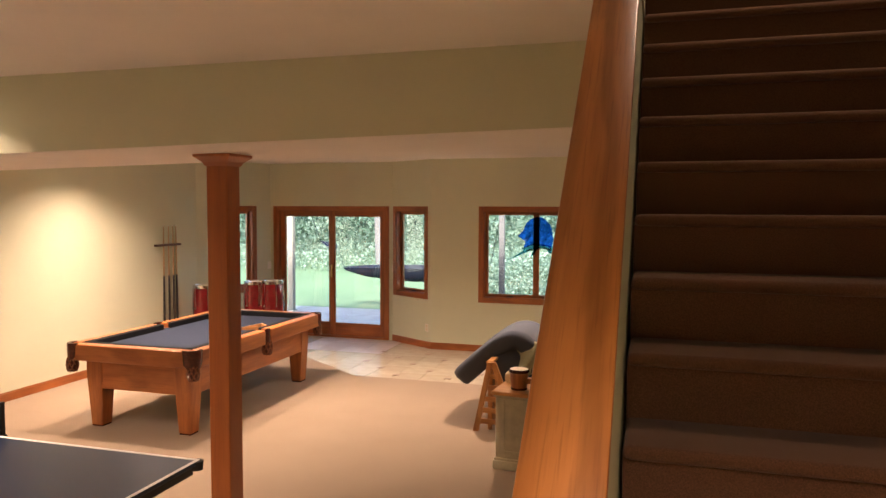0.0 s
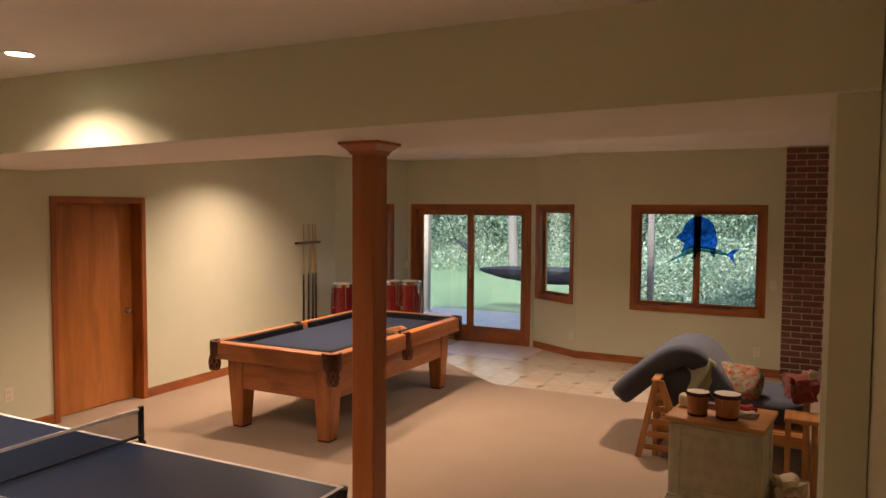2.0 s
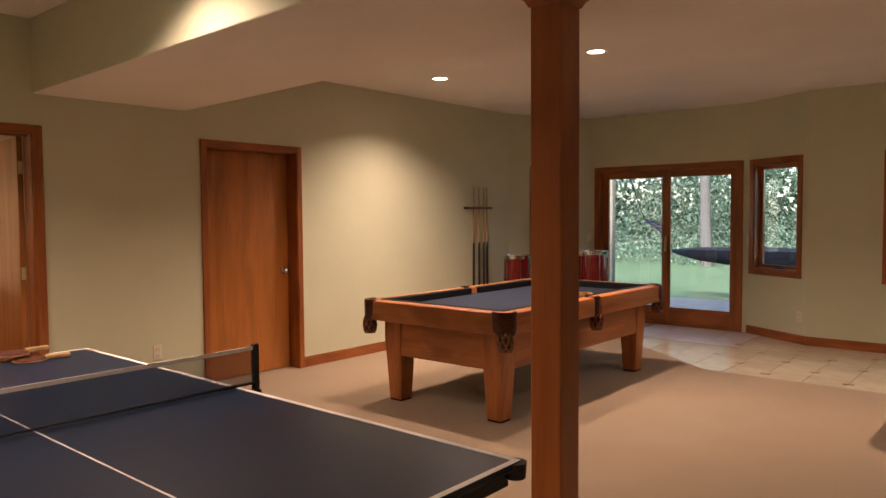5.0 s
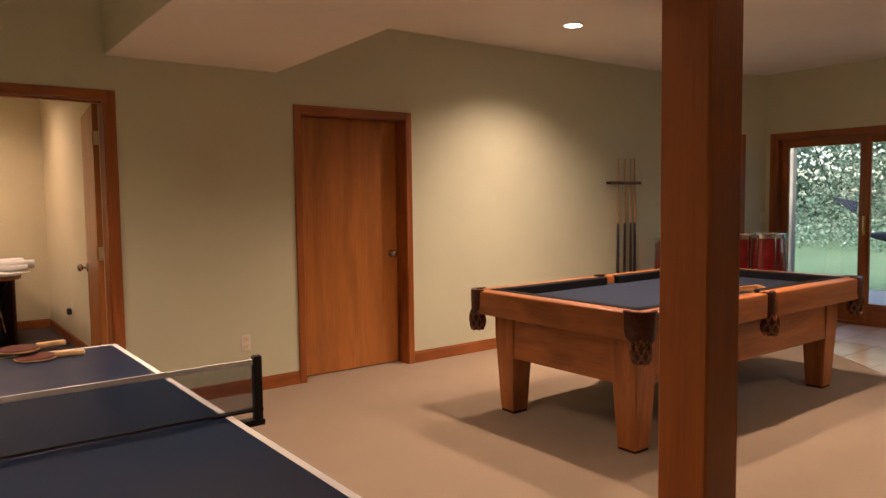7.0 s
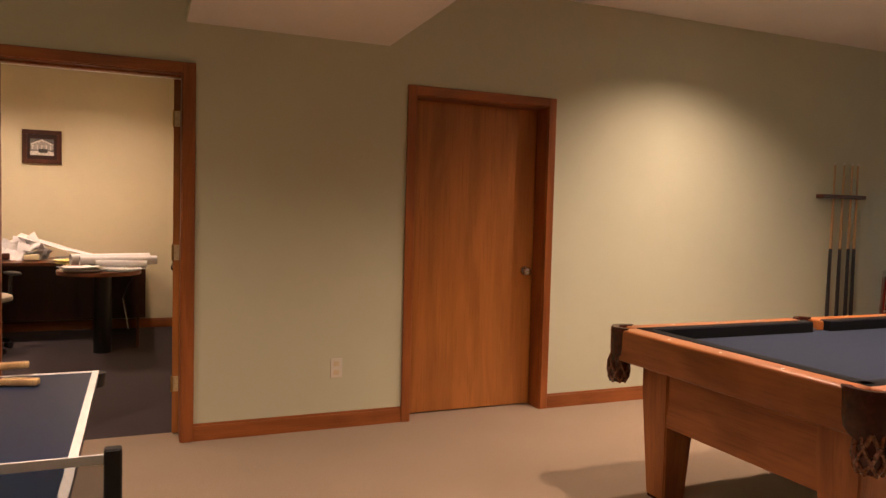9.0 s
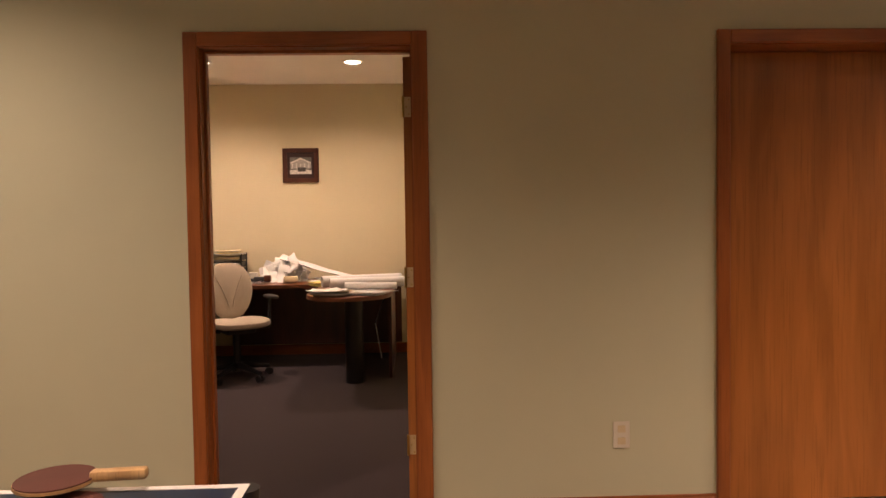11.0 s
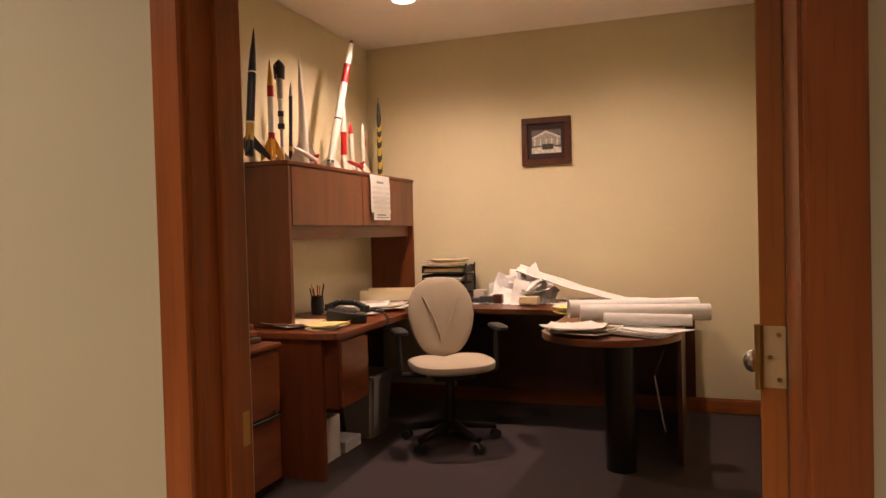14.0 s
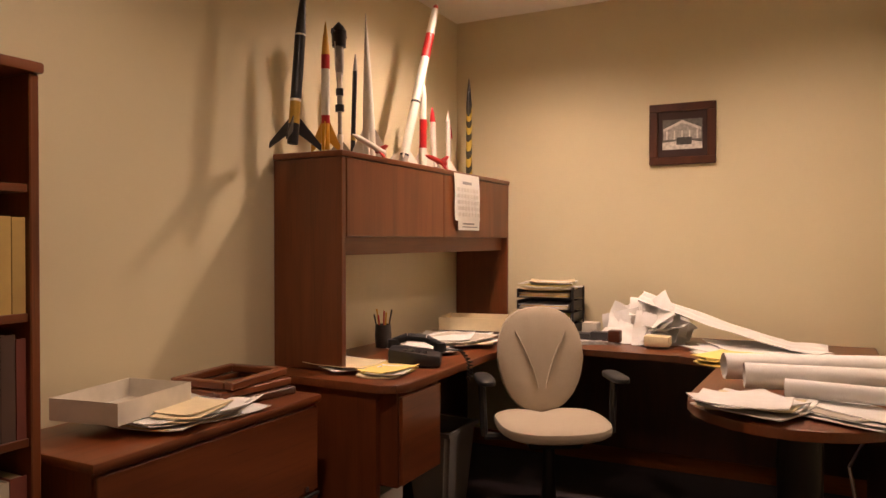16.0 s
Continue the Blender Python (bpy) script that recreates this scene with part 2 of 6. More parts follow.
wall("wall_bay_right", *P_SR, A_R, L_R, FAR, [(0.09, 0.76, 0.78, 2.01)], M["wall"], "slanted sage-beige bay wall with a narrow window")
FW = (-2.21, -0.72)                        # fish window opening (x)
wall("wall_north", *P_NE, 0, 4.3, FAR, [(FW[0] - P_NE[0], FW[1] - P_NE[0], 0.77, 2.01)], M["wall"], "sage-beige wall with a wide window")
wall("wall_east", 1.32, 11.0, -90, 13.0, 5.4, [], M["wall"], "sage-beige wall beside the stairs")
wall("wall_south", 1.5, Y0, 180, 8.2, NEAR, [], M["wall"], "sage-beige wall behind the stairs")
# office
XO, YOS, YON = -10.50, 1.245, 4.00
wall("office_wall_west", XO, YOS - 0.15, 90, YON - YOS + 0.3, OFF, [], M["office_wall"], "tan painted office wall")
wall("office_wall_south", XW - WT, YOS, 180, XW - WT - XO, OFF, [], M["office_wall"], "tan painted office wall")
wall("office_wall_north", XO, YON, 0, XW - WT - XO, OFF, [], M["office_wall"], "tan painted office wall")
solid("office_ceiling", B(XO - 0.1, XW - WT, YOS - 0.1, YON + 0.1, OFF, OFF + 0.1), M["ceiling"], "pale plaster office ceiling", "ceiling", "structure")
solid("office_floor", B(XO - 0.1, XW - WT + 0.06, YOS - 0.1, YON + 0.1, -0.1, -0.004), M["office_carpet"], "dark purple-brown office carpet", "floor", "structure")
solid("office_wall_face", B(XW - WT - 0.012, XW - WT - 0.002, YOS, D2[0] - 0.002, 0, OFF), M["office_wall"], "tan painted office wall", "wall", "structure")
solid("office_wall_face", B(XW - WT - 0.012, XW - WT - 0.002, D2[1] + 0.002, YON, 0, OFF), M["office_wall"], "tan painted office wall", "wall", "structure")
solid("office_wall_face", B(XW - WT - 0.012, XW - WT - 0.002, D2[0], D2[1], DZ + 0.002, OFF), M["office_wall"], "tan painted office wall", "wall", "structure")

def sag(bm):
    """The old beam hangs a little lower at its west end."""
    for v in bm.verts:
        if v.co.z < 2.5:
            v.co.z += 0.018 * (v.co.x - COLX)
    return bm


# ceilings and the wide dropped beam
BY0, BY1, BZ = 3.765, 4.925, 2.378
COLX, COLY, CW = -2.555, 4.38, 0.075       # oak column under the beam
XS0, XS1 = -0.055, 0.05                      # knee wall beside the stairs
solid("ceiling_far", B(XW, 1.32, BY1, 11.0, FAR, FAR + 0.15), M["ceiling"], "pale plaster ceiling of the game room", "ceiling", "structure")
bm = B(XW, XS0, Y0, BY0, NEAR, NEAR + 0.15)
box(bm, XS0, 1.32, Y0, 1.0, NEAR, NEAR + 0.15)
solid("ceiling_near", bm, M["ceiling"], "pale plaster ceiling with recessed lights", "ceiling", "structure")
solid("ceiling_stairwell", B(-0.2, 1.5, 0.9, 11.0, 5.3, 5.4), M["ceiling"], "plain ceiling above the stairwell", "ceiling", "structure")
solid("wall_stairwell", B(XS0, 1.32, 0.88, 1.0, NEAR + 0.15, 5.3), M["wall"], "plain wall above the landing", "wall", "structure")
solid("beam_face", sag(B(XW, XS0, BY0, BY0 + 0.05, BZ + 0.004, NEAR)), M["wall"], "sage-beige front of the dropped beam", "beam", "structure")
solid("beam_soffit", sag(B(XW, XS0, BY0 + 0.004, BY1, BZ, NEAR)), M["ceiling"], "pale plaster underside of the wide dropped beam", "beam", "structure")

# floors
TILE = [(-3.40, 8.36), (2.0, 8.36), (2.0, 11.0), (-6.0, 11.0), (-5.3, 10.4), (-4.95, 9.60)]
CARPET = [(XW, Y0), (2.0, Y0), (2.0, 8.36), (-3.40, 8.36), (-4.95, 9.60), (-5.3, 10.4), (-6.0, 11.0), (XW - 0.2, 11.0), (XW - 0.2, Y0)]
solid("floor_carpet", slab(bmesh.new(), CARPET, -0.1, 0.0), M["carpet"], "tan cut-pile carpet", "floor", "structure")
solid("floor_tiles", slab(bmesh.new(), TILE, -0.1, -0.004), plain("grout", (0.64, 0.55, 0.42), 0.9), "cream tile floor by the sliding door", "floor", "structure")

# skirting boards
def skirting(x, y, turn, s0, s1, mat="trim_x"):
    bm = bmesh.new()
    box(bm, s0, s1, -0.014, 0.0, 0, 0.085, 0.002)
    box(bm, s0, s1, -0.010, 0.0, 0.084, 0.098, 0.002)
    ob = solid("baseboard", bm, M[mat], "oak baseboard", "baseboard", "structure")
    ob.matrix_world = pose(x, y, 0, 0, 0, turn)
    return ob


skirting(XW, 0, 90, Y0, D2[0] - 0.045)
skirting(XW, 0, 90, D2[1] + 0.045, D1[0] - 0.045)
skirting(XW, 0, 90, D1[1] + 0.045, P_NW[1])
skirting(*P_NW, A_L, 0, L_L)
skirting(*P_SR, A_R, 0, L_R)
skirting(P_NE[0], YN, 0, 0, 2.62)
skirting(XO, 0, 90, YOS, YON)
skirting(XO, YON, 0, 0, XW - WT - XO)
skirting(XW - WT, YOS, 180, 0, XW - WT - XO)


def casing(parent, s0, s1, z0, z1, sill, w=0.044, lap=0.013, far=None):
    """Flat oak casing round an opening; it laps the edge of the jamb lining and leaves a small reveal."""
    a, b, c, d = s0 - w, s1 + (far or w), z0 - (w if sill else 0), z1 + w
    part("casing", B(a, s0 + lap, -0.019, 0, c, d, bevel=0.004), M["trim_z"], parent)
    part("casing", B(s1 - lap, b, -0.019, 0, c, d, bevel=0.004), M["trim_z"], parent)
    part("casing", B(s0 + lap, s1 - lap, -0.018, 0, z1 - lap, d, bevel=0.004), M["trim_x"], parent)
    if sill:
        part("casing", B(s0 + lap, s1 - lap, -0.018, 0, c, z0 + lap, bevel=0.004), M["trim_x"], parent)


def jambs(parent, s0, s1, z0, z1, depth, sill, mat="trim"):
    e = 0.018
    part("jamb", B(s0 + 0.001, s0 + e, -0.004, depth, z0, z1 - 0.001), M[mat + "_z"], parent)
    part("jamb", B(s1 - e, s1 - 0.001, -0.004, depth, z0, z1 - 0.001), M[mat + "_z"], parent)
    part("jamb", B(s0 + e, s1 - e, -0.003, depth, z1 - e, z1 - 0.001), M[mat + "_x"], parent)
    if sill:
        part("window_sill", B(s0 + e, s1 - e, -0.003, depth, z0 + 0.001, z0 + e), M[mat + "_x"], parent)


def sash(parent, s0, s1, z0, z1, y, w=0.05, mat="trim", low=None):
    """A wooden sash with one pane of glass."""
    low = w if low is None else low
    f = part("sash", B(s0, s0 + w, y, y + 0.04, z0, z1, bevel=0.003), M[mat + "_z"], parent)
    part("stile", B(s1 - w, s1, y, y + 0.04, z0, z1, bevel=0.003), M[mat + "_z"], f)
    part("rail", B(s0 + w, s1 - w, y, y + 0.04, z1 - w, z1, bevel=0.003), M[mat + "_x"], f)
    part("rail", B(s0 + w, s1 - w, y, y + 0.04, z0, z0 + low, bevel=0.003), M[mat + "_x"], f)
    g = part("pane", B(s0 + w, s1 - w, y + 0.018, y + 0.022, z0 + low, z1 - w), M["glass"], f)
    g.visible_shadow = False
    return f


def window(name, x, y, turn, s0, s1, z0, z1, panes, label):
    w = thing(name, pose(x, y, 0, 0, 0, turn), label, "window", "", "structure")
    casing(w, s0, s1, z0, z1, True, 0.062, 0.006)
    jambs(w, s0, s1, z0, z1, 0.13, True)
    a, b = s0 + 0.018, s1 - 0.018
    step = (b - a) / panes
    for k in range(panes):
        sash(w, a + k * step, a + (k + 1) * step, z0 + 0.018, z1 - 0.018, 0.075, 0.042)
        c = a + (k + 0.5) * step
        part("window_crank", B(c - 0.05, c + 0.05, 0.05, 0.073, z0 + 0.02, z0 + 0.036, bevel=0.004), M["black_plastic"], w)
    return w


window("window_1", *P_NW, A_L, 0.38, 0.98, 0.78, 2.01, 1, "narrow oak-framed bay window")
window("window_2", *P_SR, A_R, 0.09, 0.76, 0.78, 2.01, 1, "narrow oak-framed bay window")
window("window_3", P_NE[0], YN, 0, FW[0] - P_NE[0], FW[1] - P_NE[0], 0.77, 2.01, 2, "wide two-pane oak window with a stained-glass fish")

door = thing("door_3", pose(P_SL[0], YS, 0), "oak sliding glass door to the patio, closed", "door", "", "structure")
casing(door, 0.12, 1.98, 0, 2.01, False, 0.062, 0.006)
jambs(door, 0.12, 1.98, 0, 2.01, 0.13, False)
sash(door, 0.138, 1.07, 0.029, 1.993, 0.085, 0.085, low=0.2)
fr = sash(door, 1.03, 1.962, 0.029, 1.993, 0.035, 0.085, low=0.2)
part("handle", B(1.055, 1.08, 0.005, 0.035, 0.95, 1.15, bevel=0.006), M["brass"], fr, "brass pull handle")
part("threshold", B(0.12, 1.98, 0.0, 0.135, 0.0, 0.028), M["trim_x"], door)


def knob(parent, s, y, z, out):
    bm = bmesh.new()
    cone(bm, (s, y, z), (s, y + out * 0.012, z), 0.032, 0.030, 20)
    cone(bm, (s, y + out * 0.01, z), (s, y + out * 0.04, z), 0.011, 0.011, 12)
    vs = bmesh.ops.create_uvsphere(bm, u_segments=16, v_segments=10, radius=0.028)["verts"]
    for v in vs:
        v.co = Vector((s, y + out * 0.052, z)) + Vector((v.co.x, v.co.y * 0.75, v.co.z))
    part("door_knob", bm, M["steel"], parent, "satin metal knob")


# closed flush door
d1 = thing("door_1", pose(XW, 0, 0, 0, 0, 90), "closed flush oak door in an oak frame", "door", "", "structure")
casing(d1, *D1, 0, DZ, False)
jambs(d1, *D1, 0, DZ, WT, False)
leaf = part("door_leaf", B(D1[0] + 0.02, D1[1] - 0.02, 0.13, 0.17, 0.008, 2.025, bevel=0.002), M["door"], d1)
knob(leaf, D1[1] - 0.085, 0.13, 0.93, -1)
bm = bmesh.new()
for s in (D1[0] + 0.018, D1[1] - 0.030):
    box(bm, s, s + 0.012, 0.172, 0.198, 0, 2.0)
part("door_stop", bm, M["trim_z"], d1)

# unseen block, added to stop sky light leaking round the closed door
solid("closet_wall", B(XW - WT - 0.5, XW - WT - 0.02, D1[0] - 0.15, D1[1] + 0.15, 0, 2.4), M["wall"], "unseen block behind the closed door against light leaks", "wall", "structure")
# office doorway with its door folded back into the office
d2 = thing("door_2", pose(XW, 0, 0, 0, 0, 90), "oak doorway with a flush oak door standing open into the office", "door", "", "structure")
casing(d2, *D2, 0, DZ, False, far=0.054)
jambs(d2, *D2, 0, DZ, 0.136, False)
bm = B(D2[0] + 0.018, D2[0] + 0.030, 0.055, 0.095, 0, DZ - 0.018, bevel=0.002)
box(bm, D2[0] + 0.030, D2[1] - 0.018, 0.055, 0.095, DZ - 0.030, DZ - 0.018)
part("door_stop", bm, M["trim_z"], d2)
part("strike_plate", B(D2[0] + 0.017, D2[0] + 0.0195, 0.100, 0.128, 0.87, 0.93), M["brass"], d2, "brass strike plate")
leaf = part("door_leaf", B(0, 0.87, 0.0, 0.035, 0.008, 2.022, bevel=0.002), M["door"], d2)
leaf.matrix_local = Matrix.Translation((3.747, WT + 0.004, 0)) @ pose(0, 0, 0, 0, 0, 83.5)
knob(leaf, 0.81, 0.035, 0.90, 1)
knob(leaf, 0.81, 0.0, 0.90, -1)
for z in (0.25, 1.004, 1.758):
    bm = B(-0.003, 0.0005, 0.001, 0.034, z, z + 0.088, bevel=0.001)
    hinge = part("hinge_leaf", bm, M["pale_brass"], leaf, "brass butt hinge")
    part("knuckle", cone(bmesh.new(), (-0.006, 0.036, z - 0.002), (-0.006, 0.036, z + 0.090), 0.006, 0.006, 10), M["brass"], hinge)
    bm = bmesh.new()
    for u, v in ((0.010, 0.012), (0.022, 0.044), (0.010, 0.076)):
        cone(bm, (-0.0045, u, z + v), (-0.002, u, z + v), 0.0035, 0.0035, 8)
    part("screws", bm, M["brass"], hinge)

# ---- stairs ----
RISE, RUN, LAND = 0.185, 0.2195, 0.724
SY = 1.458                                  # first nosing of the upper flight
solid("landing", B(-1.05, 1.32, Y0, 1.02, 0, LAND), M["stair_carpet"], "brown carpeted stair landing", "landing", "structure")
low = thing("lower_steps", pose(-0.6, 1.02, 0), "brown carpeted steps from the landing", "stairs", "", "structure")
for k in range(3):
    part("step", B(-0.45, 0.44, k * 0.24, (k + 1) * 0.24, 0, LAND - (k + 1) * 0.181, bevel=0.012), M["stair_carpet"], low)
flight = thing("upper_flight", pose(0, SY, LAND), "dark brown carpeted straight stair flight going up", "stairs", "", "structure")
for k in range(15):
    bm = B(XS1 + 0.002, 1.318, k * RUN, (k + 1) * RUN + 0.025, -0.06 + k * RISE, (k + 1) * RISE - 0.034)
    box(bm, XS1 + 0.002, 1.318, k * RUN - 0.034, (k + 1) * RUN + 0.02, (k + 1) * RISE - 0.038, (k + 1) * RISE, 0.017, 3)
    part("step", bm, M["stair_carpet"], flight)
# knee wall with its sloping oak cap
SL = RISE / RUN
CAPZ = lambda y: 0.951 + SL * (y - 0.5)
KY0, KY1 = 0.95, 6.79
bm = bmesh.new()
prof = [(KY0, 0.0), (KY1, 0.0), (KY1, 5.2), (5.4, CAPZ(5.4) - 0.02), (KY0, CAPZ(KY0) - 0.02)]
a = [bm.verts.new((XS0 + 0.008, y, z)) for y, z in prof]
b = [bm.verts.new((XS1 - 0.008, y, z)) for y, z in prof]
bm.faces.new(a), bm.faces.new(b[::-1])
for k in range(5):
    l = (k + 1) % 5
    bm.faces.new((a[k], b[k], b[l], a[l]))
solid("wall_stair", bm, M["wall"], "sage-beige knee wall beside the stairs", "wall", "structure")
solid("wall_stair_end", B(-0.19, XS0 + 0.004, BY0 + 0.05, 4.55, 0, FAR), M["wall"], "sage-beige end of the stair wall", "wall", "structure")
# two unseen walls, added to keep sky light out of the stairwell
solid("wall_stairwell_side", B(XS0 - 0.1, XS1, 0.88, 11.0, NEAR + 0.16, 5.3), M["wall"], "unseen wall above the stair wall, keeps sky light out", "wall", "structure")
solid("wall_stairwell_end", B(XS0 - 0.1, 1.32, 10.0, 10.2, FAR + 0.16, 5.3), M["wall"], "unseen wall at the head of the stairs, keeps sky light out", "wall", "structure")
cap = B(XS0 - 0.012, XS1 + 0.012, 0, 6.2, 0, 0.022, bevel=0.005, seg=2)
ob = solid("stair_cap", cap, M["cap_oak"], "sloping oak cap on the stair wall", "cap rail", "structure")
ob.matrix_world = pose(0, KY0 - 0.02, CAPZ(KY0 - 0.02), math.degrees(math.atan(SL)))

# column under the beam
col = thing("oak_column", pose(COLX, COLY, 0), "square honey-oak post with a flared capital under the beam", "column", "", "structure")
part("shaft", B(-CW, CW, -CW, CW, 0, BZ - 0.05, bevel=0.006), M["post_z"], col)
bm = bmesh.new()
for r0, r1, z0, z1 in ((CW + 0.004, CW + 0.018, BZ - 0.075, BZ - 0.05), (CW + 0.018, CW + 0.055, BZ - 0.05, BZ - 0.018), (CW + 0.058, CW + 0.058, BZ - 0.018, BZ - 0.001)):
    vs = [[bm.verts.new((sx * r, sy * r, z)) for sx, sy in ((-1, -1), (1, -1), (1, 1), (-1, 1))] for r, z in ((r0, z0), (r1, z1))]
    bm.faces.new(vs[0][::-1]), bm.faces.new(vs[1])
    for k in range(4):
        bm.faces.new((vs[0][k], vs[0][(k + 1) % 4], vs[1][(k + 1) % 4], vs[1][k]))
part("capital", bm, M["post_x"], col)

# ---- recessed lights ----
def can(x, y, z, watts, **k):
    c = thing("recessed_light", pose(x, y, z), "round recessed ceiling light, in view or added, switched on", "ceiling light", "recessed lights")
    part("trim_ring", lathe(bmesh.new(), [(0.066, -0.001), (0.07, -0.007), (0.088, -0.006), (0.092, 0.0)], 32), M["white_trim"], c)
    part("bulb_face", lathe(bmesh.new(), [(0.068, -0.004), (0.05, -0.006), (0.0, -0.0065)], 24), M["lamp_glow"], c)
    can_lamp("recessed_bulb", x, y, z, watts, **k)


for x, y, w in ((-1.345, 7.51, 80), (-3.79, 7.02, 92), (-5.46, 7.05, 112), (-4.42, 6.15, 88)):
    can(x, y, FAR, w)
# last three out of view: two added to brighten, one inferred over the landing
for x, y, w in ((-4.11, 3.31, 84), (-5.3, 1.9, 84), (-2.4, 0.7, 125), (0.4, -0.2, 110)):
    can(x, y, NEAR, w)
# third one is unseen, added to brighten the bookcase end of the office
for x, y, w in ((-9.51, 1.97, 74), (-9.52, 3.24, 46), (-7.6, 2.2, 38)):
    can(x, y, OFF, w, degrees=148)
# unseen lamp, added high up so the stair nosings catch light
can(0.72, 3.6, 5.3, 19)


# ---- game room: things ----
M["navy"] = plain("table_tennis_blue", (0.006, 0.019, 0.052), 0.32, 0, 0.12, 3, 0.02)
M["white_line"] = plain("white_line", (0.75, 0.75, 0.73), 0.5, 0, 0.03)
M["felt"] = fabric("blue_grey_felt", (0.012, 0.018, 0.034), (0.020, 0.029, 0.053), 500, 0.95, 0.15, 0.0)
M["cushion"] = fabric("black_cushion", (0.002, 0.0025, 0.004), (0.005, 0.006, 0.008), 500, 0.9, 0.1, 0.0)
M["leather"] = plain("brown_leather", (0.060, 0.014, 0.008), 0.24, 0, 0.35, 40, 0.3)
M["shiny_brown"] = plain("netting", (0.16, 0.055, 0.025), 0.12, 0.0, 0.5, 90, 0.3, 0.8)
M["grey_cloth"] = fabric("grey_cloth", (0.058, 0.070, 0.094), (0.092, 0.108, 0.138), 420)
M["red_lacquer"] = plain("red_lacquer", (0.16, 0.006, 0.010), 0.16, 0, 0.35, 6, 0, 0.6)
M["chrome"] = plain("chrome", (0.7, 0.7, 0.7), 0.12, 1.0, 0.04, 9, 0)
M["skin"] = plain("drum_head", (0.72, 0.63, 0.47), 0.55, 0, 0.1, 14)
M["maple"] = wood("maple", (0.5, 0.31, 0.14), (0.66, 0.45, 0.22), "z", 1.2)
M["pine_x"], M["pine_y"], M["pine_z"] = (wood("pine_" + a, (0.42, 0.18, 0.055), (0.6, 0.3, 0.1), a) for a in "xyz")
M["cream_paint"] = plain("worn_cream_paint", (0.50, 0.47, 0.35), 0.55, 0, 0.16, 12, 0.15)
M["bongo"] = wood("bongo_shell", (0.30, 0.09, 0.02), (0.46, 0.17, 0.045), "z", 2.0)

# pool table
PT = (-4.365, 6.865)
pool = thing("pool_table", pose(PT[0], PT[1], 0), "honey-oak pool table with charcoal-blue cloth and leather pockets", "pool table")
PX, PY, PZ = 0.69, 1.25, 0.79
part("bed", B(-PX + 0.11, PX - 0.11, -PY + 0.11, PY - 0.11, 0.70, 0.737), M["felt"], pool, "charcoal-blue cloth bed")
rail_bits = [(-PX + 0.09, PX - 0.09, -PY, -PY + 0.125, "x"), (-PX + 0.09, PX - 0.09, PY - 0.125, PY, "x")]
for sx in (-1, 1):
    for y0, y1 in ((-PY + 0.09, -0.055), (0.055, PY - 0.09)):
        a, b = sorted((sx * PX, sx * (PX - 0.125)))
        rail_bits.append((a, b, y0, y1, "y"))
for x0, x1, y0, y1, ax in rail_bits:
    r = part("rail", B(x0, x1, y0, y1, 0.640, PZ, bevel=0.012, seg=3), M["oak_" + ax], pool)
    if ax == "x":
        s = 1 if y0 < 0 else -1
        ya, yb = sorted(((y1 if s > 0 else y0) - s * 0.034, (y1 if s > 0 else y0) + s * 0.035))
        part("rail_cloth", B(x0 + 0.012, x1 - 0.012, ya, yb, 0.73, PZ + 0.0025, bevel=0.006), M["cushion"], r, "black cushion cloth")
        for k in range(3):
            cxx = x0 + (x1 - x0) * (k + 1) / 4
            part("sight", lathe(bmesh.new(), [(0.006, 0), (0.006, 0.001), (0, 0.0012)], 8, (cxx, (y0 + y1) / 2 - s * 0.02, PZ)), M["white_line"], r)
    else:
        s = 1 if x0 < 0 else -1
        xa, xb = sorted(((x1 if s > 0 else x0) - s * 0.034, (x1 if s > 0 else x0) + s * 0.035))
        part("rail_cloth", B(xa, xb, y0 + 0.004, y1 - 0.004, 0.73, PZ + 0.0025, bevel=0.006), M["cushion"], r, "black cushion cloth")
        for k in range(3):
            part("sight", lathe(bmesh.new(), [(0.006, 0), (0.006, 0.001), (0, 0.0012)], 8, ((x0 + x1) / 2 - s * 0.02, y0 + (y1 - y0) * (k + 1) / 4, PZ)), M["white_line"], r)
LX, LY, LT, LB = 0.475, 1.045, 0.088, 0.062      # leg centres, half widths at head and foot
for sy in (-1, 1):
    a, b = sorted((sy * (LY + LT - 0.010), sy * (LY + LT - 0.042)))
    part("skirt", B(-LX - LT + 0.02, LX + LT - 0.02, a, b, 0.365, 0.655, bevel=0.004), M["oak_x"], pool)
for sx in (-1, 1):
    a, b = sorted((sx * (LX + LT - 0.010), sx * (LX + LT - 0.042)))
    part("skirt", B(a, b, -LY - LT + 0.042, LY + LT - 0.042, 0.365, 0.655, bevel=0.004), M["oak_y"], pool)
    for sy in (-1, 1):
        bm = bmesh.new()
        cx, cy = sx * LX, sy * LY
        ring = [[bm.verts.new((cx + u * h, cy + v * h, z)) for u, v in ((-1, -1), (1, -1), (1, 1), (-1, 1))] for h, z in ((LB, 0.012), (LT, 0.50), (LT, 0.655))]
        bm.faces.new(ring[0][::-1]), bm.faces.new(ring[2])
        for p, q in zip(ring, ring[1:]):
            for k in range(4):
                bm.faces.new((p[k], p[(k + 1) % 4], q[(k + 1) % 4], q[k]))
        bmesh.ops.bevel(bm, geom=list(bm.edges), offset=0.006, segments=2, affect="EDGES")
        leg = part("leg", bm, M["oak_z"], pool)
        part("foot", B(cx - LB + 0.003, cx + LB - 0.003, cy - LB + 0.003, cy + LB - 0.003, 0, 0.013, bevel=0.003), M["leather"], leg, "dark wooden foot block")


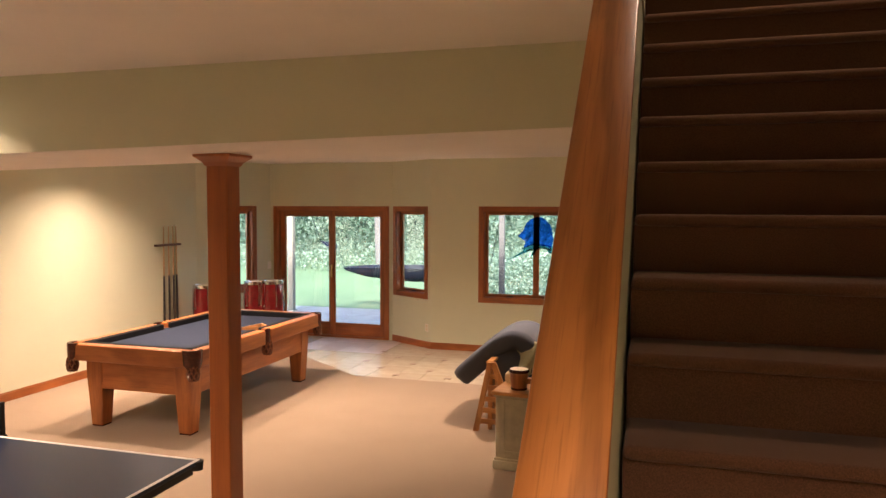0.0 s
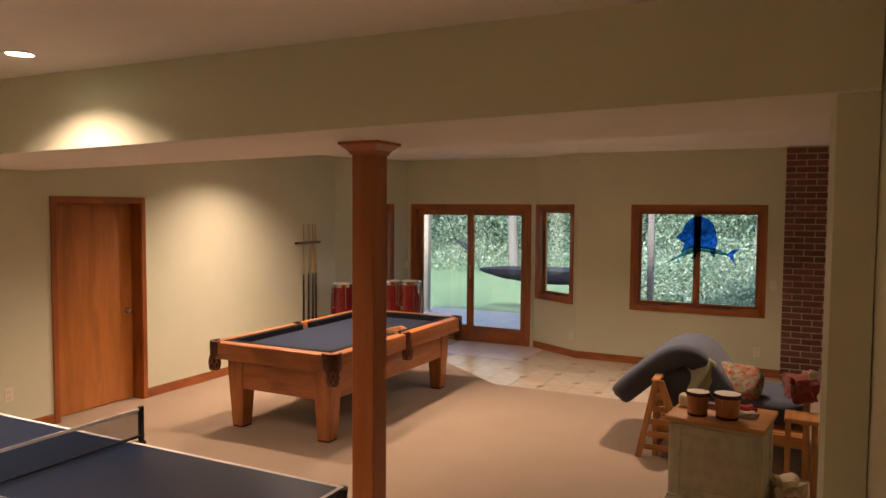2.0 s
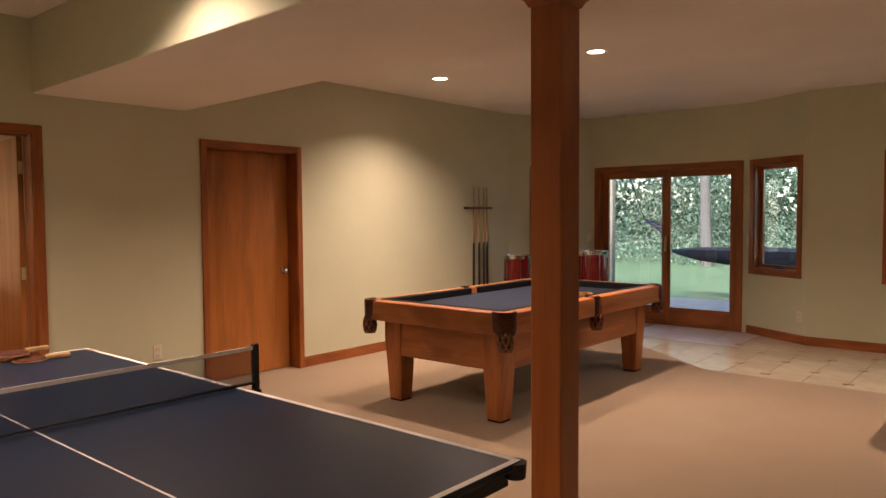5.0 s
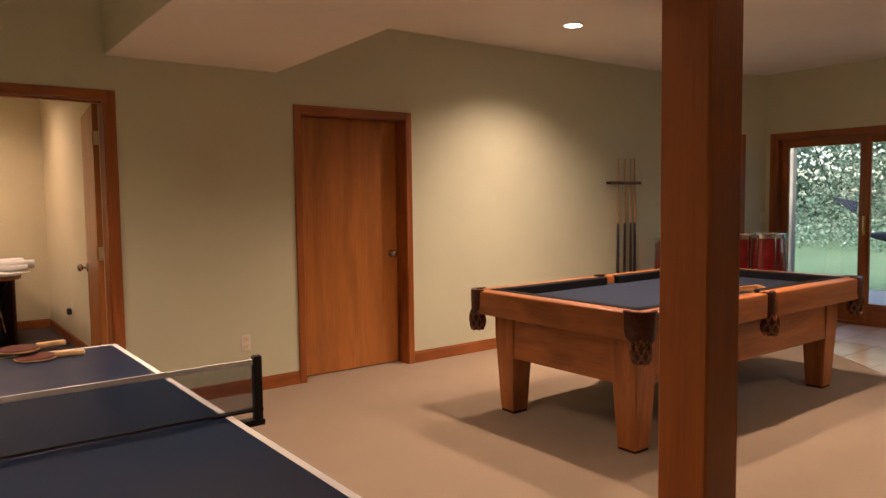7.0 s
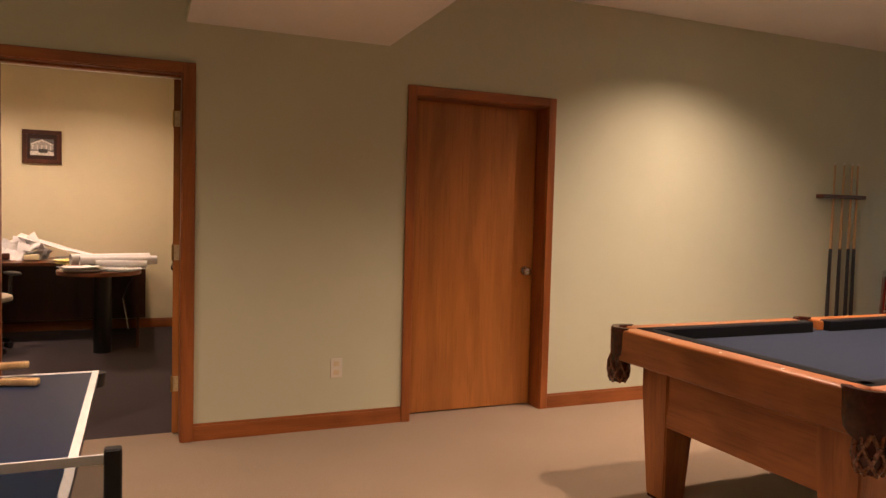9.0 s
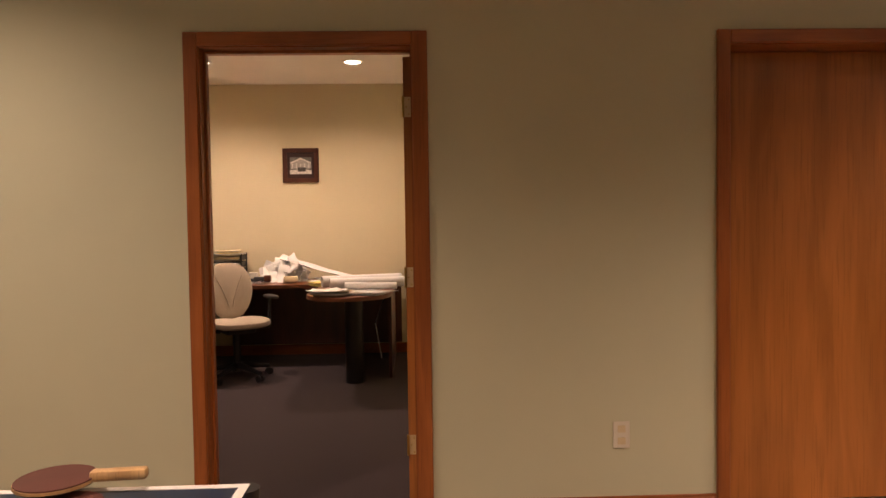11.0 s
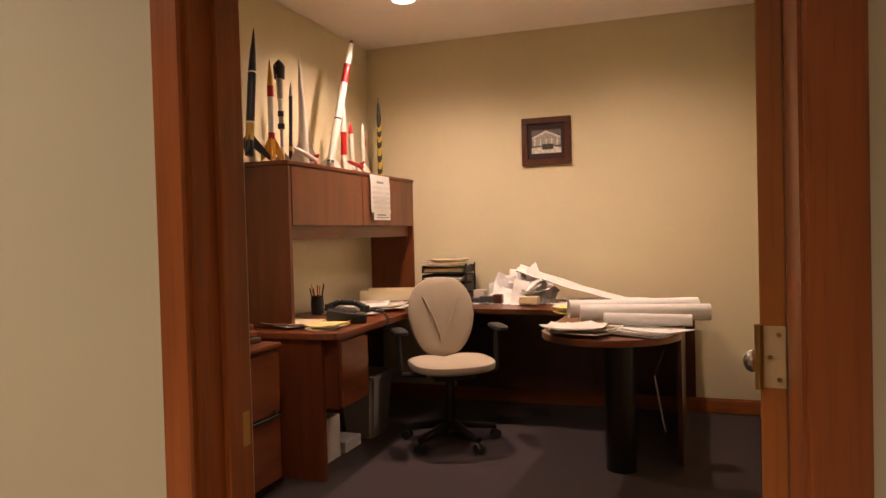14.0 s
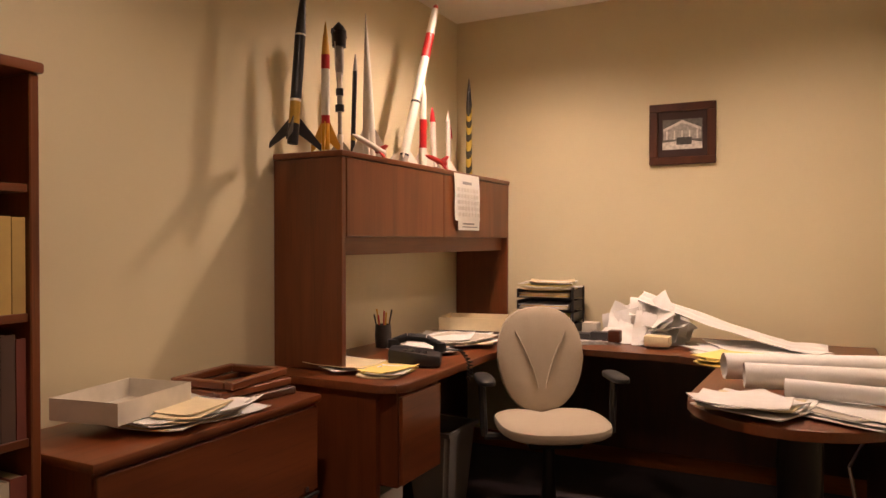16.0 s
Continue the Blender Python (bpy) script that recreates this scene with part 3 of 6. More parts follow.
def pocket(x, y, dx, dy, corner):
    """A leather pocket: a cap over the rail ends, a tapering shield below it and a plaited net."""
    bm = bmesh.new()
    r = 0.088 if corner else 0.062
    turn = math.atan2(dy, dx)
    n = 17
    arc = radians(185 if corner else 150)
    pts = [turn + (k / (n - 1) - 0.5) * arc for k in range(n)]
    side = [abs(2 * k / (n - 1) - 1) for k in range(n)]
    top = PZ + 0.005
    rows = [[(r * 0.60, 0.70)] * n, [(r * 0.62, top)] * n, [(r * 0.96, top + 0.002)] * n, [(r * 1.01, top - 0.006)] * n,
            [(r * 0.99, 0.70)] * n, [(r * 0.95, 0.615 + 0.075 * q ** 1.3) for q in side], [(r * 0.90, 0.617 + 0.075 * q ** 1.3) for q in side]]
    rings = [[bm.verts.new((x + math.cos(a) * q, y + math.sin(a) * q, z)) for a, (q, z) in zip(pts, row)] for row in rows]
    for p, q in zip(rings, rings[1:]):
        for k in range(n - 1):
            bm.faces.new((p[k], p[k + 1], q[k + 1], q[k]))
    p = part("pocket", bm, M["leather"], pool, "dark brown leather pocket")
    off = r * (0.52 if corner else 0.62)
    ox, oy = x + math.cos(turn) * off, y + math.sin(turn) * off
    prof = [(0.034, 0.66), (0.044, 0.625), (0.047, 0.59), (0.042, 0.555), (0.030, 0.53), (0.0, 0.524)]
    net = part("net", lathe(bmesh.new(), prof, 16, (ox, oy, 0)), M["leather"], p, "glossy leather net")
    bm = bmesh.new()
    for way in (-1, 1):
        for k in range(7):
            a = 2 * math.pi * k / 7
            for j, ((r0, z0), (r1, z1)) in enumerate(zip(prof[:4], prof[1:5])):
                a0, a1 = a + way * 0.36 * j, a + way * 0.36 * (j + 1)
                cone(bm, (ox + math.cos(a0) * (r0 + 0.004), oy + math.sin(a0) * (r0 + 0.004), z0), (ox + math.cos(a1) * (r1 + 0.004), oy + math.sin(a1) * (r1 + 0.004), z1), 0.0075, 0.0075, 6)
    part("plait", bm, M["shiny_brown"], net, "shiny plaited leather straps")
    # flat black disc puts the dark of the open pocket into colour
    part("mouth", lathe(bmesh.new(), [(0.056, 0.0), (0.0, 0.0)], 20, (x, y, 0.7405)), M["black_plastic"], p)


for sx in (-1, 1):
    for sy in (-1, 1):
        pocket(sx * (PX - 0.075), sy * (PY - 0.075), sx, sy, True)
    pocket(sx * (PX - 0.055), 0, sx, 0, False)

bm = bmesh.new()
for k in range(3):
    a0, a1 = radians(90 + 120 * k), radians(210 + 120 * k)
    p0, p1 = Vector((math.cos(a0), math.sin(a0), 0)) * 0.17, Vector((math.cos(a1), math.sin(a1), 0)) * 0.17
    side = (p1 - p0).normalized()
    nrm = Vector((-side.y, side.x, 0)) * 0.009
    vs = [bm.verts.new(c + Vector((0, 0, z))) for z in (0, 0.032) for c in (p0 - nrm - side * 0.01, p1 - nrm + side * 0.01, p1 + nrm, p0 + nrm)]
    for f in ((3, 2, 1, 0), (4, 5, 6, 7), (0, 1, 5, 4), (1, 2, 6, 5), (2, 3, 7, 6), (3, 0, 4, 7)):
        bm.faces.new([vs[i] for i in f])
ob = solid("ball_rack", bm, M["pine_x"], "triangular wooden ball rack on the pool table", "ball rack")
ob.matrix_world = pose(-3.97, 7.16, 0.737, 0, 0, 20)

# table tennis table
TT = (-3.445, 2.652)
HX, HY, HT = 1.37, 0.7625, 0.76
tt = thing("table_tennis_table", pose(TT[0], TT[1], 0), "navy table tennis table with white lines and net", "table tennis table")
bm = bmesh.new()
for sx in (-1, 1):
    a, b = sorted((sx * 0.004, sx * HX))
    top = part("half_top", B(a, b, -HY, HY, HT - 0.022, HT, bevel=0.003), M["navy"], tt)
    e = sx * HX
    a2, b2 = sorted((e, e - sx * 0.02))
    part("end_line", B(a2, b2, -HY, HY, HT, HT + 0.0012), M["white_line"], top)
    a3, b3 = sorted((sx * 0.004, e - sx * 0.02))
    for y0 in (-HY, HY - 0.02):
        part("side_line", B(a3, b3, y0, y0 + 0.02, HT, HT + 0.0012), M["white_line"], top)
    part("centre_line", B(a3, b3, -0.003, 0.003, HT, HT + 0.0012), M["white_line"], top)
    bm = bmesh.new()
    a4, b4 = sorted((sx * 0.03, e - sx * 0.03))
    for y0 in (-HY + 0.02, HY - 0.045):
        box(bm, a4, b4, y0, y0 + 0.025, HT - 0.075, HT - 0.022)
    for x0 in (a4, b4 - 0.025):
        box(bm, x0, x0 + 0.025, -HY + 0.045, HY - 0.045, HT - 0.075, HT - 0.022)
    part("apron", bm, M["black_plastic"], tt, "black steel apron")
    for sy in (-1, 1):
        part("corner_cap", lathe(bmesh.new(), [(0.0, -0.045), (0.03, -0.045), (0.034, 0.0), (0.0, 0.0)], 14, (e - sx * 0.012, sy * (HY - 0.012), HT - 0.003)), M["black_plastic"], tt, "black rubber corner cap")
        bm = bmesh.new()
        tube(bm, [(e - sx * 0.3, sy * 0.6, 0.02), (e - sx * 0.3, sy * 0.6, HT - 0.07)], 0.018, 10)
        leg = part("leg", bm, M["black_plastic"], tt)
        part("wheel", lathe(bmesh.new(), [(0, 0), (0.03, 0), (0.03, 0.03), (0, 0.03)], 14, (e - sx * 0.3, sy * 0.6, 0)), M["black_plastic"], leg)
    part("crossbar", cone(bmesh.new(), (e - sx * 0.3, -0.6, 0.3), (e - sx * 0.3, 0.6, 0.3), 0.014, 0.014, 8), M["black_plastic"], tt)
net = thing("table_tennis_net", pose(TT[0], TT[1], HT), "dark blue table tennis net with a white top band", "net")
netm = N("net_mesh")
_tr = netm.t.nodes.new("ShaderNodeBsdfTransparent")
_mx = netm.t.nodes.new("ShaderNodeMixShader")
_mx.inputs[0].default_value = 0.33
netm.put("Base Color", (0.015, 0.075, 0.15, 1)).put("Roughness", 0.8)
netm.t.links.new(_tr.outputs[0], _mx.inputs[1])
netm.t.links.new(netm.b.outputs[0], _mx.inputs[2])
netm.t.links.new(_mx.outputs[0], netm.t.nodes["Material Output"].inputs[0])
part("mesh", B(-0.0008, 0.0008, -HY - 0.08, HY + 0.08, 0.004, 0.142), netm.m, net, "fine dark mesh")
part("band", B(-0.003, 0.003, -HY - 0.08, HY + 0.08, 0.140, 0.155), M["white_line"], net, "white top band")
part("cord", B(-0.004, 0.004, -HY - 0.08, HY + 0.08, 0.003, 0.01), M["black_plastic"], net)
for sy in (-1, 1):
    a, b = sorted((sy * (HY + 0.070), sy * (HY + 0.097)))
    p = part("post", B(-0.011, 0.011, a, b, -0.03, 0.165, bevel=0.003), M["black_plastic"], net, "black net post")
    a, b = sorted((sy * (HY - 0.06), sy * (HY + 0.097)))
    part("clamp", B(-0.02, 0.02, a, b, -0.04, -0.024), M["black_plastic"], p)
    part("arm", B(-0.012, 0.012, a, b, 0.001, 0.008), M["black_plastic"], p)


def paddle(x, y, z, turn, color, label):
    p = thing("table_tennis_paddle", pose(x, y, z, 0, 0, turn), label, "paddle", "table tennis paddles")
    blade = [(0.076 * math.cos(2 * math.pi * k / 24) + 0.0, 0.08 * math.sin(2 * math.pi * k / 24)) for k in range(24)]
    part("blade", slab(bmesh.new(), blade, 0.002, 0.008), M["maple"], p)
    part("rubber", slab(bmesh.new(), [(u * 0.98, v * 0.98) for u, v in blade], 0.008, 0.011), color, p, "pimpled rubber face")
    part("rubber", slab(bmesh.new(), [(u * 0.98, v * 0.98) for u, v in blade], 0.0, 0.002), M["black_plastic"], p)
    part("handle", B(0.066, 0.175, -0.014, 0.014, -0.0, 0.022, bevel=0.006, seg=2), M["maple"], p, "pale wooden handle")


red_rubber = plain("red_rubber", (0.085, 0.022, 0.016), 0.6)
paddle(-4.69, 3.09, HT + 0.002, 75, red_rubber, "dark red table tennis paddle with a wooden handle")
paddle(-4.78, 3.04, HT + 0.026, 95, red_rubber, "table tennis paddle lying on another paddle")

# cue rack
rack = thing("cue_rack", pose(XW, 8.80, 0), "dark wooden wall rack with hanging pool cues", "cue rack")
part("top_rail", B(0.002, 0.07, -0.25, 0.25, 1.51, 1.54, bevel=0.004), M["dark_cherry"], rack)
part("base_rail", B(0.002, 0.075, -0.25, 0.25, 0.24, 0.30, bevel=0.004), M["dark_cherry"], rack)
for k, y in enumerate((-0.11, 0.0, 0.10, 0.17)):
    cue = thing("pool_cue", pose(XW + 0.045, 8.80 + y, 0.302, -0.3 + 0.2 * k), "pale maple pool cue with a black butt", "pool cue", "pool cues in the rack")
    part("butt", cone(bmesh.new(), (0, 0, 0), (0, 0, 0.80), 0.0165, 0.0125, 12), M["black_plastic"], cue, "black lacquered butt")
    part("shaft", cone(bmesh.new(), (0, 0, 0.80), (0, 0, 1.48), 0.0122, 0.0065, 12), M["maple"], cue)
    part("tip", cone(bmesh.new(), (0, 0, 1.48), (0, 0, 1.495), 0.0065, 0.006, 10), M["white_line"], cue)


def conga(x, y, h, r, label):
    c = thing("conga_drum", pose(x, y, 0), label, "conga drum", "conga drums")
    z0 = 0.06
    prof = [(r * 0.62, z0), (r * 0.80, z0 + h * 0.2), (r * 1.0, z0 + h * 0.5), (r * 1.03, z0 + h * 0.65), (r * 0.92, z0 + h * 0.95), (r * 0.86, z0 + h)]
    part("shell", lathe(bmesh.new(), prof, 28), M["red_lacquer"], c, "glossy dark red shell")
    part("head", lathe(bmesh.new(), [(r * 0.86, z0 + h + 0.004), (r * 0.5, z0 + h + 0.009), (0, z0 + h + 0.01)], 28), M["skin"], c, "cream drum head")
    part("rim", lathe(bmesh.new(), [(r * 0.9, z0 + h - 0.03), (r * 0.97, z0 + h - 0.03), (r * 0.98, z0 + h + 0.012), (r * 0.88, z0 + h + 0.016), (r * 0.86, z0 + h)], 28), M["chrome"], c, "chrome rim")
    for z, rr in ((z0 + h * 0.3, 0.885), (z0, 0.63)):
        part("band", lathe(bmesh.new(), [(r * rr, z - 0.012), (r * rr + 0.006, z - 0.012), (r * (rr + 0.02) + 0.006, z + 0.012), (r * (rr + 0.02), z + 0.012)], 28), M["chrome"], c)
    for k in range(6):
        a = 2 * math.pi * k / 6 + 0.3
        u, v = math.cos(a), math.sin(a)
        t = part("tension_rod", cone(bmesh.new(), (u * r * 1.0, v * r * 1.0, z0 + h), (u * r * 1.06, v * r * 1.06, z0 + h * 0.66), 0.005, 0.005, 6), M["chrome"], c, "chrome tension rod")
        part("lug", cone(bmesh.new(), (u * r * 1.0, v * r * 1.0, z0 + h * 0.64), (u * r * 1.10, v * r * 1.10, z0 + h * 0.64), 0.016, 0.012, 8), M["chrome"], t)
    part("foot_ring", lathe(bmesh.new(), [(r * 0.55, 0), (r * 0.66, 0), (r * 0.64, z0 + 0.01), (r * 0.6, z0 + 0.01)], 24), M["black_plastic"], c)


conga(-6.08, 9.25, 0.86, 0.17, "glossy red conga drum with chrome hardware")
conga(-5.42, 9.52, 0.91, 0.165, "tall glossy red conga drum with chrome hardware")
conga(-5.12, 9.48, 0.93, 0.16, "glossy red conga drum beside the sliding door")

# futon
fut = thing("futon", pose(-1.30, 6.72, 0), "pine futon frame with slatted ends", "futon")


def futon_end(x, w=0.045):
    p = part("end_frame", B(x, x + w, 0.0, 0.055, 0, 0.62, bevel=0.005), M["pine_z"], fut)
    part("post", B(x, x + w, 0.80, 0.855, 0, 0.62, bevel=0.005), M["pine_z"], p)
    part("arm_rail", B(x - 0.012, x + w + 0.012, -0.03, 0.88, 0.62, 0.645, bevel=0.006), M["pine_y"], p)
    part("low_rail", B(x + 0.004, x + w - 0.004, 0.055, 0.80, 0.06, 0.13), M["pine_y"], p)
    for k in range(6):
        part("slat", B(x + 0.012, x + w - 0.012, 0.11 + k * 0.12, 0.15 + k * 0.12, 0.13, 0.62), M["pine_z"], p)


futon_end(-0.03)
futon_end(1.06)
part("front_rail", B(0.02, 1.06, 0.01, 0.045, 0.22, 0.31, bevel=0.004), M["pine_x"], fut)
part("back_rail", B(0.02, 1.06, 0.81, 0.845, 0.22, 0.31, bevel=0.004), M["pine_x"], fut)
for k in range(7):
    part("slat", B(0.02, 1.06, 0.07 + k * 0.11, 0.13 + k * 0.11, 0.29, 0.308), M["pine_x"], fut)
for (xa, za), (xb, zb) in (((-0.13, 0.0), (0.0, 0.64)), ((0.03, 0.64), (0.27, 0.0))):
    bm = bmesh.new()
    vs = [bm.verts.new((x + u, v, z)) for x, z in ((xa, za), (xb, zb)) for u, v in ((-0.022, -0.07), (0.028, -0.07), (0.028, -0.035), (-0.022, -0.035))]
    for f in ((3, 2, 1, 0), (4, 5, 6, 7), (0, 1, 5, 4), (1, 2, 6, 5), (2, 3, 7, 6), (3, 0, 4, 7)):
        bm.faces.new([vs[i] for i in f])
    part("rack_leg", bm, M["pine_z"], fut)
for k in range(5):
    z = 0.07 + k * 0.105
    part("rung", B(-0.12 + 0.2 * z, 0.26 - 0.37 * z, -0.062, -0.043, z, z + 0.045), M["pine_x"], fut)
# folded mattress that hangs over the end of the frame
path = [Vector(p) for p in ((-1.70, 0.36), (-1.58, 0.48), (-1.45, 0.60), (-1.32, 0.72), (-1.17, 0.815), (-1.04, 0.80), (-0.93, 0.68), (-0.80, 0.50), (-0.64, 0.42), (-0.45, 0.41), (-0.20, 0.41))]
bm = bmesh.new()
ny, half = 14, 0.098
rows_ = []
for i, p in enumerate(path):
    d = (path[min(i + 1, len(path) - 1)] - path[max(i - 1, 0)]).normalized()
    n = Vector((-d.y, d.x))
    ring = []
    for k in range(ny * 2):
        u = k / ny
        if u < 1:
            y, o = 6.86 + 0.86 * u, 1.0
        else:
            y, o = 6.86 + 0.86 * (2 - u), -1.0
        edge = min(y - 6.86, 7.72 - y)
        f = 1 - 0.45 * max(0.0, 1 - edge / 0.06)
        wob = 0.010 * noise.noise(Vector((p.x * 5, y * 5, o)))
        q = p + n * (half * f * o + wob)
        ring.append(bm.verts.new((q.x, y, q.y)))
    rows_.append(ring)
for p, q in zip(rows_, rows_[1:]):
    for k in range(ny * 2):
        l = (k + 1) % (ny * 2)
        bm.faces.new((p[k], p[l], q[l], q[k]))
bm.faces.new(rows_[0][::-1]), bm.faces.new(rows_[-1])
mattress = thing("futon_mattress", pose(0, 0, 0), "thick grey futon mattress folded over the frame end", "mattress")
mat_ob = part("top_fold", bm, M["grey_cloth"], mattress)
bm = bmesh.new()
bmesh.ops.create_icosphere(bm, subdivisions=4, radius=1)
for v in bm.verts:
    e = Vector([math.copysign(abs(c) ** 0.55, c) for c in v.co])
    v.co = Vector((-1.11 + e.x * 0.25 - 0.05 * e.z, 7.29 + e.y * 0.415, 0.52 + e.z * 0.19 + 0.015 * noise.noise(v.co * 2)))
part("inner_fold", bm, M["grey_cloth"], mattress)
sub = mat_ob.modifiers.new("round", "SUBSURF")
sub.levels = sub.render_levels = 2
for e in mat_ob.data.edges:
    e.use_edge_sharp = False

# painted chest used as a side table
CH = thing("side_chest", pose(-1.05, 5.77, 0, 0, 0, -6), "cream-painted wooden chest with an oak top", "chest")
CWD, CDP = 0.57, 0.49
part("body", B(0.0, CWD, 0.0, CDP, 0.06, 0.585, bevel=0.004), M["cream_paint"], CH, "worn cream-painted body")
part("plinth", B(-0.02, CWD + 0.02, -0.02, CDP + 0.02, 0.0, 0.07, bevel=0.008, seg=2), M["cream_paint"], CH)
part("plinth_mould", B(-0.012, CWD + 0.012, -0.012, CDP + 0.012, 0.068, 0.09, bevel=0.008, seg=2), M["cream_paint"], CH)
part("top_board", B(-0.03, CWD + 0.03, -0.03, CDP + 0.03, 0.588, 0.62, bevel=0.009, seg=3), M["pine_x"], CH, "honey-oak top with rounded edge")
part("top_mould", B(-0.012, CWD + 0.012, -0.012, CDP + 0.012, 0.57, 0.589, bevel=0.005), M["cream_paint"], CH)
for x0, x1, z0, z1, ax in ((0.02, 0.075, 0.10, 0.565, "z"), (CWD - 0.075, CWD - 0.02, 0.10, 0.565, "z"), (0.075, CWD - 0.075, 0.10, 0.15, "x"), (0.075, CWD - 0.075, 0.515, 0.565, "x")):
    part("front_frame", B(x0, x1, -0.009, 0.002, z0, z1, bevel=0.003), M["cream_paint"], CH)
for sx in (0, 1):
    for y0, y1, z0, z1 in ((0.02, 0.075, 0.10, 0.565), (CDP - 0.075, CDP - 0.02, 0.10, 0.565), (0.075, CDP - 0.075, 0.10, 0.15), (0.075, CDP - 0.075, 0.515, 0.565)):
        a, b = (CWD - 0.002, CWD + 0.009) if sx else (-0.009, 0.002)
        part("side_frame", B(a, b, y0, y1, z0, z1, bevel=0.003), M["cream_paint"], CH)


def bongo(parent, x, y, r, h):
    s = part("shell", lathe(bmesh.new(), [(r * 0.78, 0), (r * 0.92, h * 0.5), (r * 0.95, h * 0.92)], 24, (x, y, 0)), M["bongo"], parent)
    part("head", lathe(bmesh.new(), [(r, h), (r * 0.5, h + 0.003), (0, h + 0.004)], 24, (x, y, 0)), M["skin"], s, "white drum head")
    part("hoop", lathe(bmesh.new(), [(r * 0.97, h * 0.86), (r * 1.05, h * 0.86), (r * 1.05, h + 0.002), (r * 0.97, h + 0.002)], 24, (x, y, 0)), M["leather"], s)
    part("base_ring", lathe(bmesh.new(), [(r * 0.78, 0), (r * 0.84, 0), (r * 0.86, h * 0.1), (r * 0.8, h * 0.1)], 24, (x, y, 0)), M["leather"], s)


bg = thing("bongo_drums", pose(-0.885, 5.865, 0.62, 0, 0, -4), "pair of wooden bongo drums with white heads", "bongo drums")
bongo(bg, 0, 0, 0.076, 0.16)
bongo(bg, 0.185, 0.02, 0.086, 0.165)
part("bridge", B(0.06, 0.13, -0.02, 0.05, 0.05, 0.09), M["bongo"], bg)


def lump(name, x, y, z, sx, sy, sz, mat, label, cat, turn=0, rough=0.25, tilt=0):
    """A soft, uneven object: cushion, cloth or plush."""
    bm = bmesh.new()
    bmesh.ops.create_icosphere(bm, subdivisions=4, radius=1)
    for v in bm.verts:
        n = v.co.copy()
        f = 1 + rough * noise.noise(n * 2.3 + Vector((x, y, z)))
        e = Vector([math.copysign(abs(c) ** 0.6, c) for c in n]) * f
        v.co = Vector((e.x * sx, e.y * sy, e.z * sz))
    ob = solid(name, bm, mat, label, cat)
    ob.matrix_world = pose(x, y, z, tilt, 0, turn)
    return ob


floral = N("floral_cloth")
_v = floral.t.nodes.new("ShaderNodeTexVoronoi")
_v.inputs["Scale"].default_value = 42
floral.t.links.new(floral.co, _v.inputs["Vector"])
_c = floral.ramp(_v.outputs["Color"], (0.2, (0.33, 0.04, 0.03)), (0.4, (0.34, 0.30, 0.19)), (0.55, (0.13, 0.18, 0.10)), (0.7, (0.36, 0.12, 0.04)), (0.9, (0.22, 0.24, 0.24)))
floral.put("Base Color", _c).put("Roughness", 0.95)
floral.bump(floral.noise(300, 2), 0.3, 0.002)
lump("floral_pillow", -0.74, 7.05, 0.60, 0.21, 0.09, 0.16, floral.m, "floral patterned throw pillow in red and green", "pillow", -20, 0.1, -38)
lump("green_pillow", -1.03, 6.98, 0.64, 0.16, 0.07, 0.18, fabric("sage_cloth", (0.28, 0.29, 0.17), (0.42, 0.42, 0.28), 300), "pale sage-green throw pillow", "pillow", -50, 0.1, -25)
lump("red_cloth", -0.60, 6.06, 0.645, 0.06, 0.05, 0.03, fabric("red_cloth", (0.35, 0.02, 0.02), (0.5, 0.05, 0.04)), "crumpled red cloth on the chest", "cloth", 15, 0.5)
lump("white_cloth", -0.585, 5.95, 0.64, 0.065, 0.035, 0.022, fabric("white_cloth", (0.5, 0.46, 0.4), (0.66, 0.62, 0.55)), "crumpled white cloth on the chest", "cloth", 10, 0.5)
lump("white_ball", -0.985, 6.06, 0.665, 0.05, 0.05, 0.045, M["skin"], "small cream ball on the chest", "ball", 0, 0.05)
lump("red_blanket", -0.27, 6.74, 0.69, 0.10, 0.15, 0.09, fabric("maroon_cloth", (0.16, 0.03, 0.03), (0.26, 0.06, 0.05)), "crumpled dark red blanket on the futon arm", "blanket", 10, 0.5)
lump("plush_toy", -0.33, 6.1, 0.10, 0.10, 0.09, 0.10, fabric("cream_plush", (0.5, 0.4, 0.27), (0.66, 0.55, 0.4), 120), "cream plush toy on the floor", "plush toy", 20, 0.6)
lump("red_slipper", -0.28, 5.98, 0.05, 0.06, 0.12, 0.05, fabric("dark_red", (0.2, 0.02, 0.02), (0.3, 0.04, 0.03)), "dark red cloth on the floor", "cloth", 20, 0.4)
st = thing("pine_stool", pose(-0.252, 6.45, 0), "small pine stool beside the chest", "stool")
part("seat", B(-0.11, 0.11, -0.13, 0.13, 0.52, 0.55, bevel=0.006), M["pine_y"], st)
for sx in (-1, 1):
    for sy in (-1, 1):
        part("leg", B(sx * 0.085 - 0.018, sx * 0.085 + 0.018, sy * 0.1 - 0.018, sy * 0.1 + 0.018, 0, 0.52), M["pine_z"], st)


